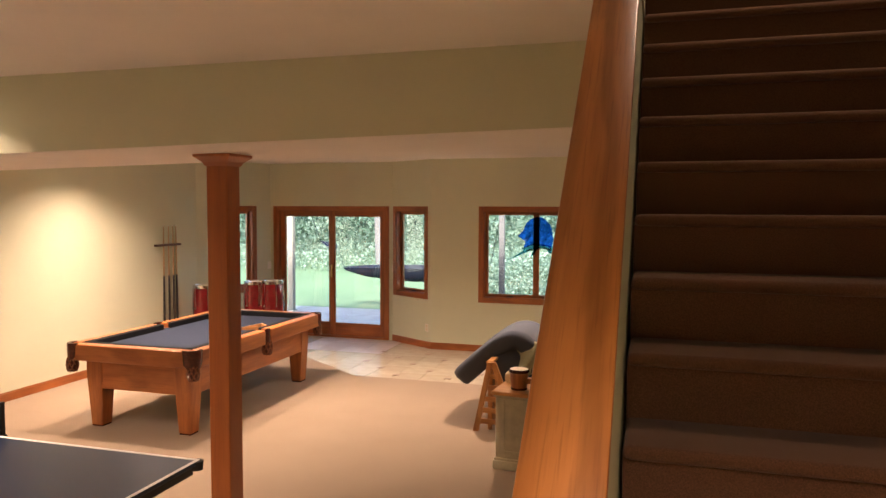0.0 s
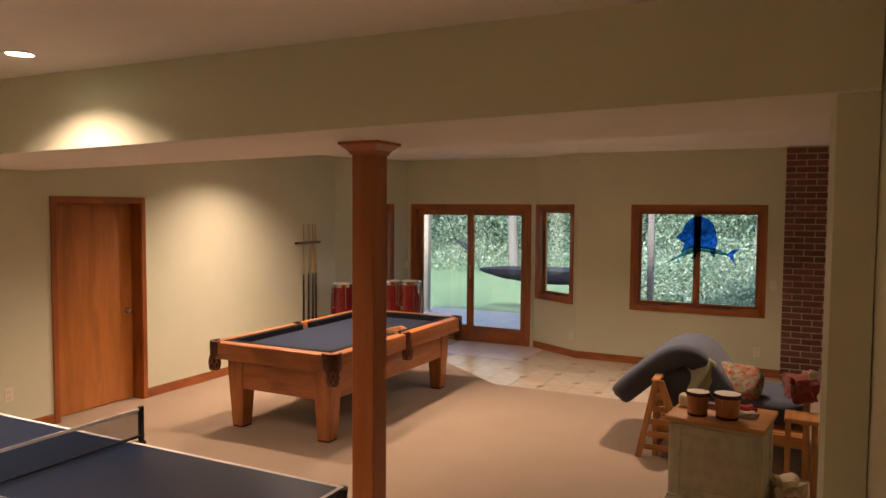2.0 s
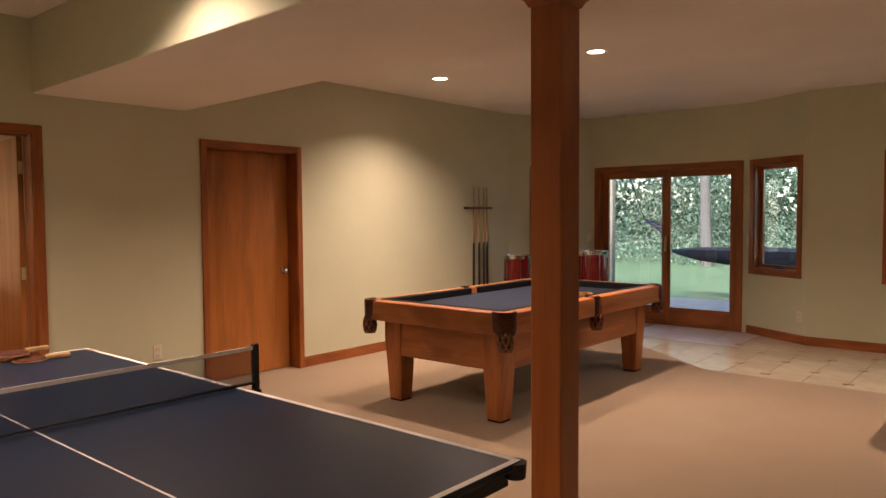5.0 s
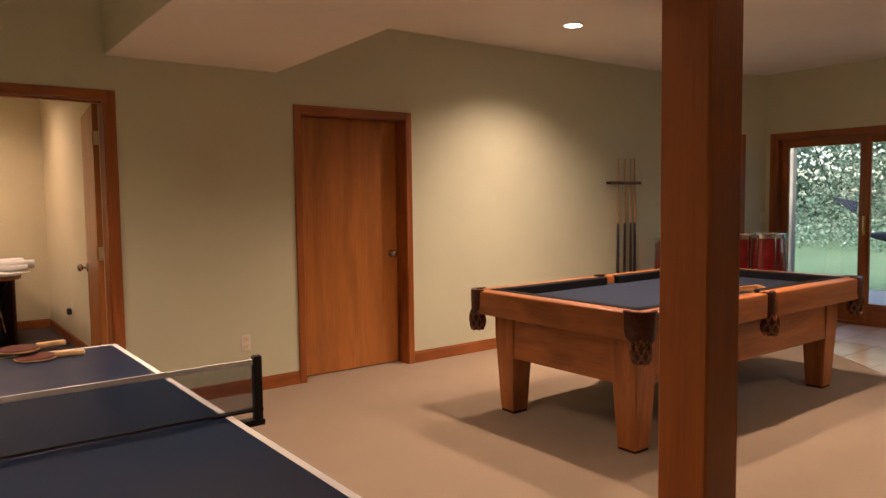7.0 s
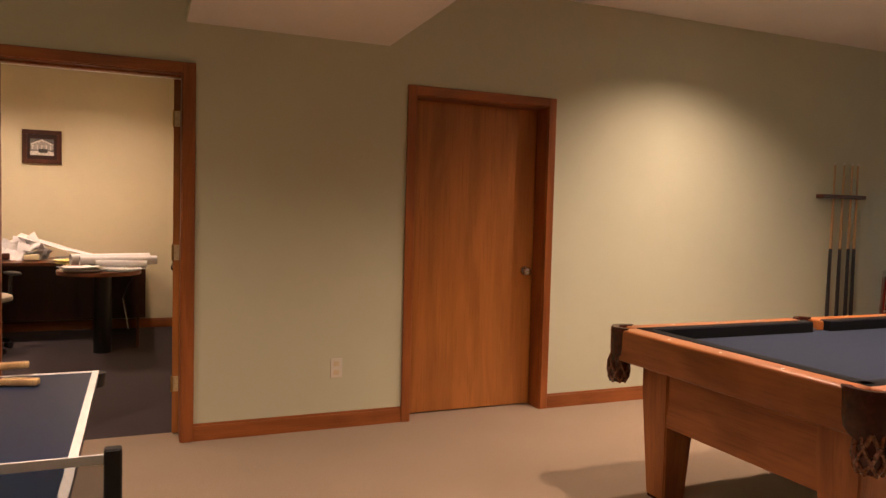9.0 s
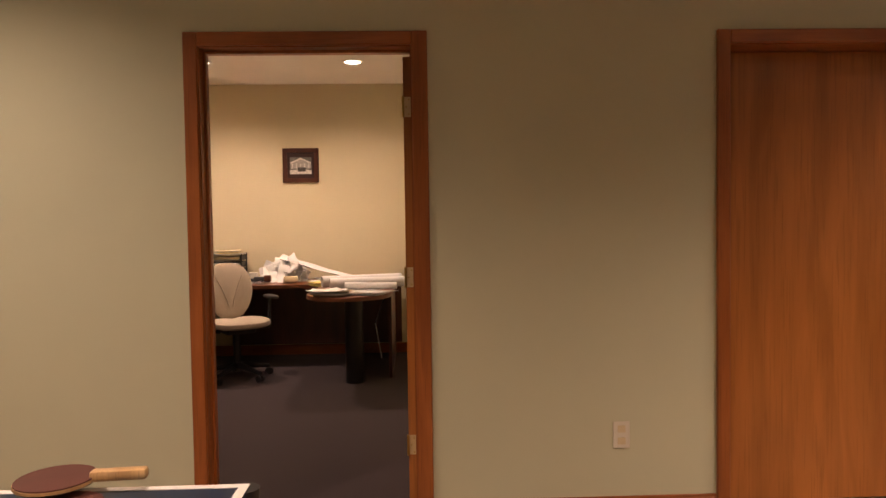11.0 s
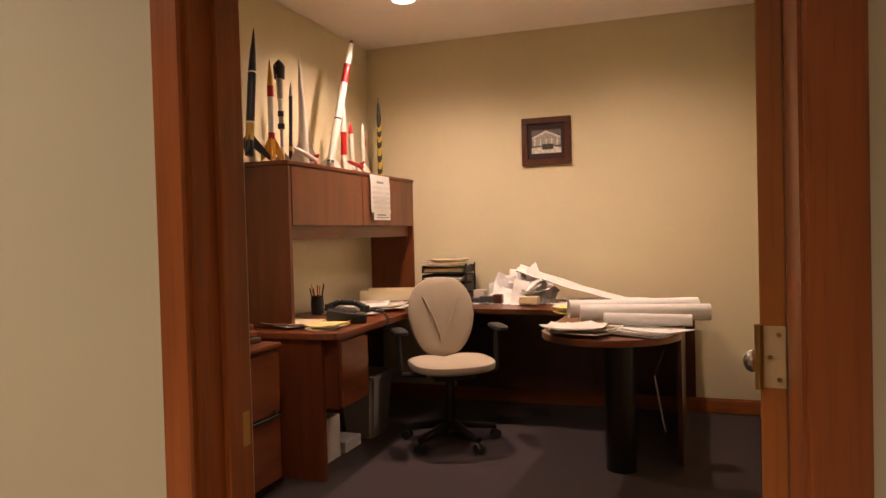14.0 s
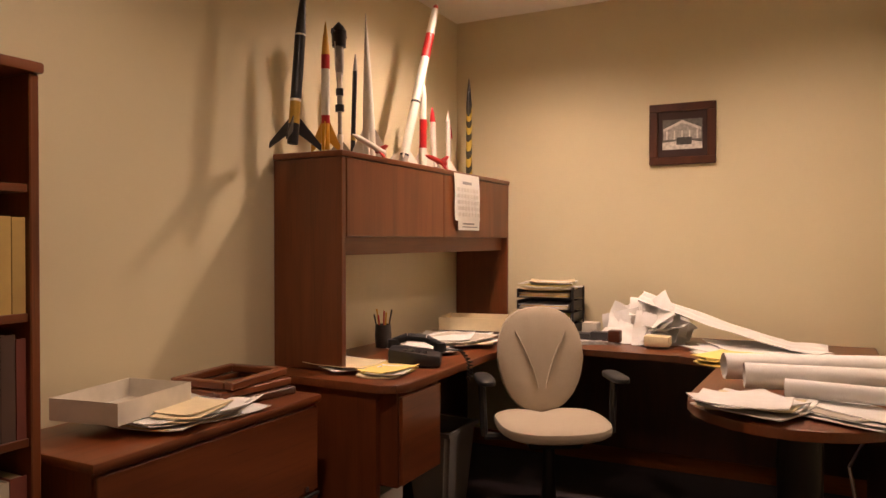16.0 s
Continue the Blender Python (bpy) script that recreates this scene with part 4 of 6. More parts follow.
# wall plates
def plate(x, y, z, turn, slots, label, cat):
    p = thing("wall_plate", pose(x, y, z, 0, 0, turn), label, cat, "wall plates")
    part("cover", B(-0.036, 0.036, -0.006, -0.0005, -0.058, 0.058, bevel=0.002), M["white_plastic"], p)
    if slots:
        for zc in (-0.026, 0.026):
            part("socket", B(-0.017, 0.017, -0.008, -0.005, zc - 0.015, zc + 0.015, bevel=0.002), M["cream_paper"], p)
    else:
        part("toggle", B(-0.006, 0.006, -0.018, -0.005, -0.006, 0.016, bevel=0.002), M["white_plastic"], p)


plate(XW, 4.63, 0.365, 90, True, "ivory double socket in the wall", "socket")
plate(P_SR[0] + 0.012, YS - 0.01, 1.12, A_R, False, "ivory light switch beside the sliding door", "light switch")
plate(P_SL[0] - 0.012, YS - 0.03, 1.12, A_L, False, "ivory light switch beside the sliding door", "light switch")
plate(P_SR[0] + 0.80 * math.cos(radians(A_R)), P_SR[1] + 0.80 * math.sin(radians(A_R)), 0.30, A_R, True, "ivory double socket in the bay wall", "socket")
plate(-0.58, YN, 1.11, 0, False, "ivory light switch beside the window", "light switch")
plate(-0.74, YN, 0.29, 0, True, "ivory double socket under the window", "socket")
sw = thing("wall_hook", pose(-0.192, 4.47, 1.25, 0, 0, 90), "small pale wall knob", "knob")
part("rosette", cone(bmesh.new(), (0, 0, 0), (0, 0.012, 0), 0.03, 0.03, 16), M["steel"], sw)
part("button", cone(bmesh.new(), (0, 0.012, 0), (0, 0.05, 0), 0.016, 0.024, 16), M["white_plastic"], sw)

# stained-glass fish that hangs inside the wide window
def stained(name, color):
    n = N(name)
    n.put("Base Color", n.ramp(n.noise(14, 3), (0.3, dim(color, 0.7)), (0.7, color)))
    n.put("Roughness", 0.1).put("Transmission Weight", 1.0).put("IOR", 1.12)
    return n.m


fish = thing("stained_glass_fish", pose(-1.42, YN + 0.03, 1.50), "blue stained-glass sailfish hanging in the window", "stained glass")
blue, teal, pale = stained("blue_glass", (0.02, 0.16, 0.95)), stained("teal_glass", (0.08, 0.3, 0.42)), stained("pale_glass", (0.55, 0.55, 0.45))


def flat(name, pts, mat, label="", y=0.0, t=0.006):
    """A flat cut piece that stands upright."""
    bm = bmesh.new()
    a = [bm.verts.new((x, y - t / 2, z)) for x, z in pts]
    b = [bm.verts.new((x, y + t / 2, z)) for x, z in pts]
    bm.faces.new(a), bm.faces.new(b[::-1])
    for k in range(len(pts)):
        l = (k + 1) % len(pts)
        bm.faces.new((a[k], b[k], b[l], a[l]))
    return part(name, bm, mat, fish, label)


sail = [(-0.30, 0.16), (-0.22, 0.24)] + [(-0.02 + 0.21 * math.cos(radians(150 - 16 * k)), 0.17 + 0.26 * math.sin(radians(150 - 16 * k))) for k in range(9)] + [(0.20, 0.10), (0.17, 0.0), (0.05, 0.03), (-0.1, 0.04), (-0.22, -0.01), (-0.19, 0.09)]
flat("sail", sail, blue, "deep blue glass sail")
flat("body", [(-0.24, -0.01), (-0.10, 0.06), (0.06, 0.05), (0.22, 0.02), (0.32, -0.03), (0.33, -0.06), (0.2, -0.03), (0.04, 0.0), (-0.10, -0.03), (-0.20, -0.08)], teal, "teal glass body", -0.007)
flat("belly", [(-0.20, -0.05), (-0.08, 0.0), (0.05, 0.015), (0.18, -0.01), (0.3, -0.05), (0.18, -0.035), (0.04, -0.012), (-0.10, -0.045)], pale, "pale glass belly", -0.014)
flat("bill", [(-0.22, -0.04), (-0.45, -0.19), (-0.20, -0.075)], teal, "", -0.007)
flat("tail", [(0.31, -0.04), (0.37, 0.02), (0.46, 0.04), (0.38, -0.04), (0.42, -0.18), (0.35, -0.08)], blue, "blue glass tail", -0.007)
flat("fin", [(0.10, 0.0), (0.14, -0.07), (0.18, -0.08), (0.17, -0.01)], teal, "", -0.007)
flat("fin", [(-0.06, -0.01), (-0.11, -0.11), (-0.07, -0.11), (-0.02, 0.0)], teal, "", -0.02)


# ---- office: things ----
M["beige_cloth"] = fabric("beige_cloth", (0.35, 0.29, 0.22), (0.46, 0.39, 0.30), 420)
M["black_metal"] = plain("black_metal", (0.012, 0.012, 0.013), 0.35, 0.2, 0.1)
M["grey_plastic"] = plain("grey_plastic", (0.30, 0.29, 0.27), 0.5, 0, 0.06)
M["red_paint"] = plain("red_paint", (0.42, 0.012, 0.015), 0.35, 0, 0.05, 9, 0)
M["white_paint"] = plain("white_paint", (0.70, 0.67, 0.61), 0.4, 0, 0.05, 12, 0)
M["black_paint"] = plain("black_paint", (0.013, 0.012, 0.016), 0.3, 0, 0.2, 9, 0)
M["yellow_paint"] = plain("yellow_paint", (0.60, 0.30, 0.02), 0.4, 0, 0.05, 9, 0)
M["gold_paint"] = plain("gold_paint", (0.45, 0.28, 0.06), 0.35, 0.6, 0.08, 9, 0)
M["silver_paint"] = plain("silver_paint", (0.32, 0.30, 0.28), 0.35, 0.5, 0.15, 30, 0)
HT_, DK = 1.645, 0.75                     # hutch top and desk top heights
CF = "cherry_"

# desk with its credenza, bridge and peninsula
desk = thing("u_shaped_desk", pose(-9.5, 1.6, 0), "cherry office desk with a rounded peninsula", "desk")
D = lambda x, y: (x + 9.5, y - 1.6)
outline = [D(-10.49, 1.25), D(-8.60, 1.25), D(-8.60, 1.86), D(-8.63, 1.92), D(-8.70, 1.94), D(-9.45, 1.93), D(-9.62, 1.95), D(-9.74, 2.03), D(-9.80, 2.16), D(-9.80, 2.72), D(-9.74, 2.86), D(-9.60, 2.93)]
outline += [D(-8.97, 2.895)] + [D(-8.97 + 0.36 * math.sin(radians(a)), 3.225 - 0.33 * math.cos(radians(a))) for a in range(15, 180, 15)] + [D(-8.99, 3.555), D(-10.49, 3.555)]
part("worktop", slab(bmesh.new(), outline[::1], DK - 0.032, DK, 0.008), M["cherry_x"], desk, "cherry worktop with rounded edge")
part("end_panel", B(*[v + 9.5 for v in (-8.645, -8.615)], -0.31, 0.24, 0, DK - 0.033), M["cherry_z"], desk)
ped = part("pedestal", B(*[v + 9.5 for v in (-8.97, -8.647)], -0.12, 0.315, 0.36, DK - 0.034, bevel=0.004), M["cherry_z"], desk, "hanging cherry drawer pedestal")
part("drawer_front", B(*[v + 9.5 for v in (-8.96, -8.655)], 0.315, 0.332, 0.37, DK - 0.05, bevel=0.003), M["cherry_x"], ped)
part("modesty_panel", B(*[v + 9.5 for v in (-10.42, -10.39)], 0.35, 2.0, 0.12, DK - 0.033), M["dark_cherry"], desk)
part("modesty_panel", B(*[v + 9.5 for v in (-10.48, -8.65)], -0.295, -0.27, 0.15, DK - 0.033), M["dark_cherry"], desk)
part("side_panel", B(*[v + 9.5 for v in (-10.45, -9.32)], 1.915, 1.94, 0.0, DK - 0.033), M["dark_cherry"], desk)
part("column_leg", cone(bmesh.new(), (0.31, 1.64, 0), (0.31, 1.64, DK - 0.033), 0.075, 0.075, 28), M["black_metal"], desk, "black round support column")
part("bracket", tube(bmesh.new(), [(0.12, 1.85, 0.16), (0.10, 1.80, 0.45), (0.25, 1.9, DK - 0.035)], 0.008), M["steel"], desk)

hutch = thing("desk_hutch", pose(-9.625, 1.285, DK), "cherry hutch with closed doors above the desk", "hutch")
HW = 0.885
for sx in (-1, 1):
    a, b = sorted((sx * HW, sx * (HW - 0.03)))
    part("side", B(a, b, -0.035, 0.315, 0.001, HT_ - DK - 0.026, bevel=0.003), M["cherry_z"], hutch)
part("top", B(-HW - 0.006, HW + 0.006, -0.035, 0.322, HT_ - DK - 0.025, HT_ - DK, bevel=0.006, seg=2), M["cherry_x"], hutch)
part("cabinet_bottom", B(-HW + 0.03, HW - 0.03, -0.035, 0.30, 0.545, 0.565), M["cherry_x"], hutch)
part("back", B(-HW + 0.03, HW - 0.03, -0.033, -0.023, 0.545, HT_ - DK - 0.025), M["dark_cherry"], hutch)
part("light_rail", B(-HW + 0.03, HW - 0.03, 0.255, 0.275, 0.47, 0.545), M["cherry_x"], hutch)
wd = (2 * HW - 0.06) / 2
for k in range(2):
    x0 = -HW + 0.03 + k * wd
    part("door", B(x0 + 0.0015, x0 + wd - 0.0015, 0.30, 0.318, 0.548, HT_ - DK - 0.027, bevel=0.0025), M["cherry_z"], hutch)

cal = thing("wall_calendar", pose(-9.88, 1.609, 1.635), "white paper calendar hanging on the hutch door", "calendar")
bm = bmesh.new()
grid(bm, 4, 8, lambda u, v: (0.155 - 0.31 * u * 1.0, 0.002 + 0.012 * v * v + 0.004 * math.sin(5 * v), -0.25 * v))
part("sheet", bm, M["paper"], cal)
bm = bmesh.new()
for r in range(5):
    for c in range(7):
        box(bm, 0.125 - c * 0.038 - 0.028, 0.125 - c * 0.038, 0.0055 + 0.012 * (0.25 + r * 0.14) ** 2, 0.0085 + 0.012 * (0.25 + r * 0.14) ** 2, -0.095 - r * 0.033, -0.075 - r * 0.033)
part("day_grid", bm, plain("pale_print", (0.62, 0.6, 0.58), 0.8), cal)
part("footer", B(-0.13, 0.13, 0.014, 0.017, -0.30, -0.25), M["paper"], cal)
bm = bmesh.new()
box(bm, -0.06, 0.08, 0.017, 0.0185, -0.27, -0.262)
box(bm, -0.10, 0.09, 0.017, 0.0185, -0.285, -0.28)
part("footer_print", bm, plain("grey_print", (0.2, 0.2, 0.22), 0.8), cal)
part("heading", B(-0.05, 0.06, 0.006, 0.0072, -0.055, -0.04), plain("grey_ink", (0.3, 0.3, 0.32), 0.8), cal)


# model rockets
def rocket(x, y, lean_x, lean_y, label, bands, fins=None, nose=None, extra=None):
    """bands: (z0, z1, r0, r1, material); fins: (count, z0, z1, root r, span, material); heights in metres over the hutch."""
    r = thing("model_rocket", pose(x, y, HT_, lean_y, lean_x, 0), label, "model rocket", "model rockets")
    for z0, z1, r0, r1, m in bands:
        part("nose_cone" if r1 < 0.004 else "tube_section", lathe(bmesh.new(), [(0, z0), (r0, z0), ((r0 + r1) / 2 + (0.12 * r0 if r1 < 0.004 else 0), (z0 + z1) / 2), (max(r1, 0.0015), z1), (0, z1 + 0.001)], 16), m, r)
    if fins:
        n, z0, z1, rr, sp, m, sweep = fins
        for k in range(n):
            a = 2 * math.pi * k / n + 0.5
            bm = bmesh.new()
            u, v = Vector((math.cos(a), math.sin(a), 0)), Vector((-math.sin(a), math.cos(a), 0)) * 0.0025
            pts = [u * rr + Vector((0, 0, z0 + 0.005)), u * (rr + sp) + Vector((0, 0, z0 - sweep)), u * (rr + sp) + Vector((0, 0, z0 - sweep + (z1 - z0) * 0.35)), u * rr + Vector((0, 0, z1))]
            p = [bm.verts.new(c + v) for c in pts]
            q = [bm.verts.new(c - v) for c in pts]
            bm.faces.new(p), bm.faces.new(q[::-1])
            for i in range(4):
                j = (i + 1) % 4
                bm.faces.new((p[i], q[i], q[j], p[j]))
            part("fin", bm, m, r)
    return r


K, Y, R, W_, G, S = (M[n] for n in ("black_paint", "yellow_paint", "red_paint", "white_paint", "gold_paint", "silver_paint"))
rocket(-8.63, 1.44, -6.5, 0, "black and gold model rocket with swept black fins", [(0.02, 0.10, 0.022, 0.022, K), (0.10, 0.19, 0.022, 0.022, G), (0.19, 0.20, 0.0225, 0.0225, W_), (0.20, 0.46, 0.022, 0.022, K), (0.46, 0.467, 0.0225, 0.0225, W_), (0.467, 0.70, 0.022, 0.002, K)], (3, 0.06, 0.13, 0.02, 0.10, K, 0.05))
rocket(-8.85, 1.44, 0, 0, "white, red and yellow model rocket with yellow fins", [(0.02, 0.13, 0.018, 0.018, Y), (0.13, 0.165, 0.0183, 0.0183, R), (0.165, 0.36, 0.018, 0.018, W_), (0.36, 0.42, 0.0183, 0.0183, R), (0.42, 0.56, 0.018, 0.001, Y)], (4, 0.045, 0.14, 0.017, 0.045, Y, 0.04))
r3 = rocket(-8.97, 1.43, 1, 0, "silver and black model spacecraft on a mast", [(0.0, 0.10, 0.012, 0.014, W_), (0.10, 0.20, 0.009, 0.009, S), (0.20, 0.23, 0.02, 0.02, K), (0.23, 0.27, 0.012, 0.012, S), (0.27, 0.30, 0.017, 0.017, K), (0.30, 0.37, 0.013, 0.013, W_), (0.37, 0.48, 0.017, 0.019, S), (0.48, 0.55, 0.03, 0.034, K), (0.55, 0.59, 0.034, 0.002, K)], (4, 0.02, 0.07, 0.012, 0.035, S, 0.01))
for sx in (-1, 1):
    part("antenna", tube(bmesh.new(), [(0, 0, 0.53), (sx * 0.05, 0, 0.55), (sx * 0.055, 0, 0.53)], 0.004, 6), K, r3)
    part("strut", tube(bmesh.new(), [(sx * 0.03, 0, 0.5), (sx * 0.028, 0, 0.4), (sx * 0.012, 0, 0.3)], 0.003, 6), S, r3)
rocket(-9.15, 1.37, 0, -2, "slim black model rocket with gold bands", [(0.0, 0.05, 0.011, 0.011, G), (0.05, 0.10, 0.0112, 0.0112, K), (0.10, 0.125, 0.0114, 0.0114, G), (0.125, 0.42, 0.011, 0.011, K), (0.42, 0.5, 0.011, 0.001, S)])
rocket(-9.16, 1.46, 6, -2, "tall white model rocket with narrow fins", [(0.01, 0.14, 0.030, 0.029, W_), (0.14, 0.66, 0.029, 0.001, W_)], (4, 0.02, 0.15, 0.027, 0.05, W_, 0.012))
rocket(-9.40, 1.49, -19, -2, "leaning white model rocket with red band and red nose", [(0.0, 0.05, 0.023, 0.023, S), (0.05, 0.06, 0.0235, 0.0235, K), (0.06, 0.34, 0.023, 0.023, W_), (0.34, 0.352, 0.0235, 0.0235, K), (0.352, 0.60, 0.023, 0.023, W_), (0.60, 0.735, 0.0233, 0.0233, R), (0.735, 0.885, 0.023, 0.018, W_), (0.885, 0.91, 0.018, 0.010, R)], (3, 0.03, 0.09, 0.022, 0.06, W_, 0.01))
rocket(-9.68, 1.45, -1, 0, "white and red model rocket with boosters", [(0.0, 0.12, 0.02, 0.02, W_), (0.12, 0.27, 0.0195, 0.0195, R), (0.27, 0.40, 0.019, 0.017, W_), (0.40, 0.48, 0.017, 0.001, W_)], (4, 0.02, 0.10, 0.018, 0.035, W_, 0.0))
rocket(-9.79, 1.46, 4, 0, "white model rocket with a red nose cone", [(0.0, 0.03, 0.018, 0.018, K), (0.03, 0.27, 0.016, 0.016, W_), (0.27, 0.35, 0.017, 0.001, R)], (3, 0.0, 0.06, 0.015, 0.03, S, 0.0))
r9 = rocket(-9.955, 1.46, 0, 0, "small white model rocket with a cross-bar", [(0.0, 0.03, 0.014, 0.014, K), (0.03, 0.30, 0.013, 0.013, W_), (0.30, 0.36, 0.012, 0.001, W_)], (4, 0.0, 0.08, 0.012, 0.035, W_, 0.0))
part("cross_bar", cone(bmesh.new(), (-0.03, 0, 0.30), (0.03, 0, 0.30), 0.004, 0.004, 6), W_, r9)
rocket(-10.06, 1.42, 0, 0, "thin dark model rocket with a red tip", [(0.0, 0.22, 0.005, 0.005, K), (0.22, 0.30, 0.014, 0.004, R)])
stripe = N("yellow_black_stripe")
_w = stripe.wave(9, 3.0, 2, stripe.mapped((1, 1, 1), (0.6, 0.5, 0)), "BANDS")
stripe.put("Base Color", stripe.ramp(_w, (0.45, (0.02, 0.018, 0.01)), (0.6, (0.5, 0.36, 0.05)))).put("Roughness", 0.4)
rocket(-10.205, 1.47, 0, 0, "yellow and black striped model rocket", [(0.0, 0.42, 0.019, 0.017, stripe.m), (0.42, 0.45, 0.0172, 0.0172, K), (0.45, 0.59, 0.016, 0.001, K)])
rocket(-9.12, 1.56, 76, 4, "white model rocket lying on the hutch", [(0.0, 0.18, 0.013, 0.012, W_), (0.18, 0.23, 0.012, 0.001, W_)], (3, 0.0, 0.045, 0.012, 0.025, R, 0.0)).location.z += 0.03
rocket(-9.70, 1.57, 82, 4, "red model glider lying on the hutch", [(0.0, 0.14, 0.014, 0.012, R), (0.14, 0.19, 0.012, 0.001, R)], (3, 0.0, 0.05, 0.012, 0.03, R, 0.0)).location.z += 0.035

# office chair
chair = thing("office_chair", pose(-9.42, 2.235, 0, 0, 0, 33), "beige upholstered swivel chair with black armrests", "chair")


def pad(bm, sx, sy, sz, nx=16, ny=16, power=3.2, dent=None):
    """A rounded cushion about its own centre."""
    vs = bmesh.ops.create_uvsphere(bm, u_segments=28, v_segments=16, radius=1)["verts"]
    for v in vs:
        r = math.hypot(v.co.x, v.co.y)
        a = math.atan2(v.co.y, v.co.x)
        s = (abs(math.cos(a)) ** power + abs(math.sin(a)) ** power) ** (-1 / power)
        z = math.copysign(abs(v.co.z) ** 0.55, v.co.z)
        v.co = Vector((math.cos(a) * r * s * sx, math.sin(a) * r * s * sy, z * sz + (dent(v.co) if dent else 0)))
    return bm


bm = pad(bmesh.new(), 0.235, 0.245, 0.042, dent=lambda c: 0.012 * c.y * c.y - 0.012 * math.exp(-((c.y) / 0.18) ** 2) * max(0, -c.x) * 2)
bmesh.ops.translate(bm, vec=(0.05, 0, 0.47), verts=bm.verts)
part("seat", bm, M["beige_cloth"], chair, "beige upholstered seat")
bm = pad(bmesh.new(), 0.245, 0.205, 0.045, power=2.5, dent=lambda c: 0.02 * c.y * c.y)
for v in bm.verts:
    narrow = 1.0 - 0.16 * max(0.0, -v.co.x / 0.245)
    v.co.y *= narrow
    x, y, z = v.co
    v.co = Vector((z, y, x))
    crease = min(abs(abs(y) - (0.03 + 0.24 * max(0.0, x + 0.16))), 1)
    if z > 0 and x > -0.2 and crease < 0.016:
        v.co.x -= 0.006
bmesh.ops.rotate(bm, cent=(0, 0, 0), matrix=Matrix.Rotation(radians(-9), 3, "Y"), verts=bm.verts)
bmesh.ops.translate(bm, vec=(-0.19, 0, 0.725), verts=bm.verts)
back = part("backrest", bm, M["beige_cloth"], chair, "beige upholstered backrest")
for s in (-1, 1):
    pts = [Vector((-0.19 + 0.047 - 0.156 * (-0.13 + 0.26 * k / 8), s * (0.018 + 0.10 * (k / 8) ** 1.4), 0.595 + 0.26 * k / 8)) for k in range(9)]
    part("piping", tube(bmesh.new(), pts, 0.0042, 6), M["beige_cloth"], back)
part("back_bar", tube(bmesh.new(), [(-0.05, 0, 0.41), (-0.22, 0, 0.40), (-0.27, 0, 0.55), (-0.255, 0, 0.75)], 0.018, 8), M["black_metal"], chair)
part("seat_plate", B(-0.12, 0.14, -0.12, 0.12, 0.39, 0.435, bevel=0.01), M["black_metal"], chair)
part("gas_lift", cone(bmesh.new(), (0, 0, 0.10), (0, 0, 0.40), 0.035, 0.025, 16), M["black_metal"], chair)
for s in (-1, 1):
    arm = part("arm_post", tube(bmesh.new(), [(0.0, s * 0.14, 0.41), (0.0, s * 0.29, 0.42), (-0.01, s * 0.30, 0.66)], 0.017, 8), M["black_plastic"], chair)
    bm = pad(bmesh.new(), 0.12, 0.04, 0.018)
    bmesh.ops.translate(bm, vec=(0.03, s * 0.295, 0.675), verts=bm.verts)
    part("arm_pad", bm, M["black_plastic"], arm, "black padded armrest")
for k in range(5):
    a = 2 * math.pi * k / 5 + 0.35
    u, v = math.cos(a), math.sin(a)
    spoke = part("base_spoke", cone(bmesh.new(), (0.02 * u, 0.02 * v, 0.115), (0.28 * u, 0.28 * v, 0.075), 0.03, 0.018, 10), M["black_metal"], chair)
    bm = bmesh.new()
    for s in (-1, 1):
        cone(bm, (0.28 * u - v * s * 0.008, 0.28 * v + u * s * 0.008, 0.028), (0.28 * u - v * s * 0.026, 0.28 * v + u * s * 0.026, 0.028), 0.028, 0.028, 14)
    part("caster", bm, M["black_plastic"], spoke)
part("base_hub", cone(bmesh.new(), (0, 0, 0.07), (0, 0, 0.14), 0.05, 0.04, 16), M["black_metal"], chair)

# picture
pic = thing("framed_photograph", pose(XO, 2.631, 1.867, 0, 0, 90), "dark-framed black-and-white photograph of a timber house", "picture")
F = 0.176
for a in ((-F, F, 0.125, 0.168, "x"), (-F, F, -0.168, -0.125, "x"), (-F, -F + 0.045, -0.125, 0.125, "z"), (F - 0.045, F, -0.125, 0.125, "z")):
    part("frame_bar", B(a[0], a[1], -0.022, -0.001, a[2], a[3], bevel=0.003), M["dark_cherry"], pic)
part("mat", B(-F + 0.045, F - 0.045, -0.010, -0.002, -0.125, 0.125), plain("dark_mat", (0.035, 0.015, 0.013), 0.8), pic)
gray = lambda v: plain("print_grey", (v, v * 0.96, v * 0.88), 0.7, 0, 0.3, 60, 0)
part("print", B(-0.105, 0.105, -0.0125, -0.0105, -0.085, 0.08), gray(0.12), pic)


def shape(pts, v, y):
    bm = bmesh.new()
    f = [bm.verts.new((x, y, z)) for x, z in pts]
    g = [bm.verts.new((x, y + 0.0008, z)) for x, z in pts]
    bm.faces.new(f), bm.faces.new(g[::-1])
    for k in range(len(pts)):
        l = (k + 1) % len(pts)
        bm.faces.new((f[k], g[k], g[l], f[l]))
    part("print_shape", bm, gray(v), pic)


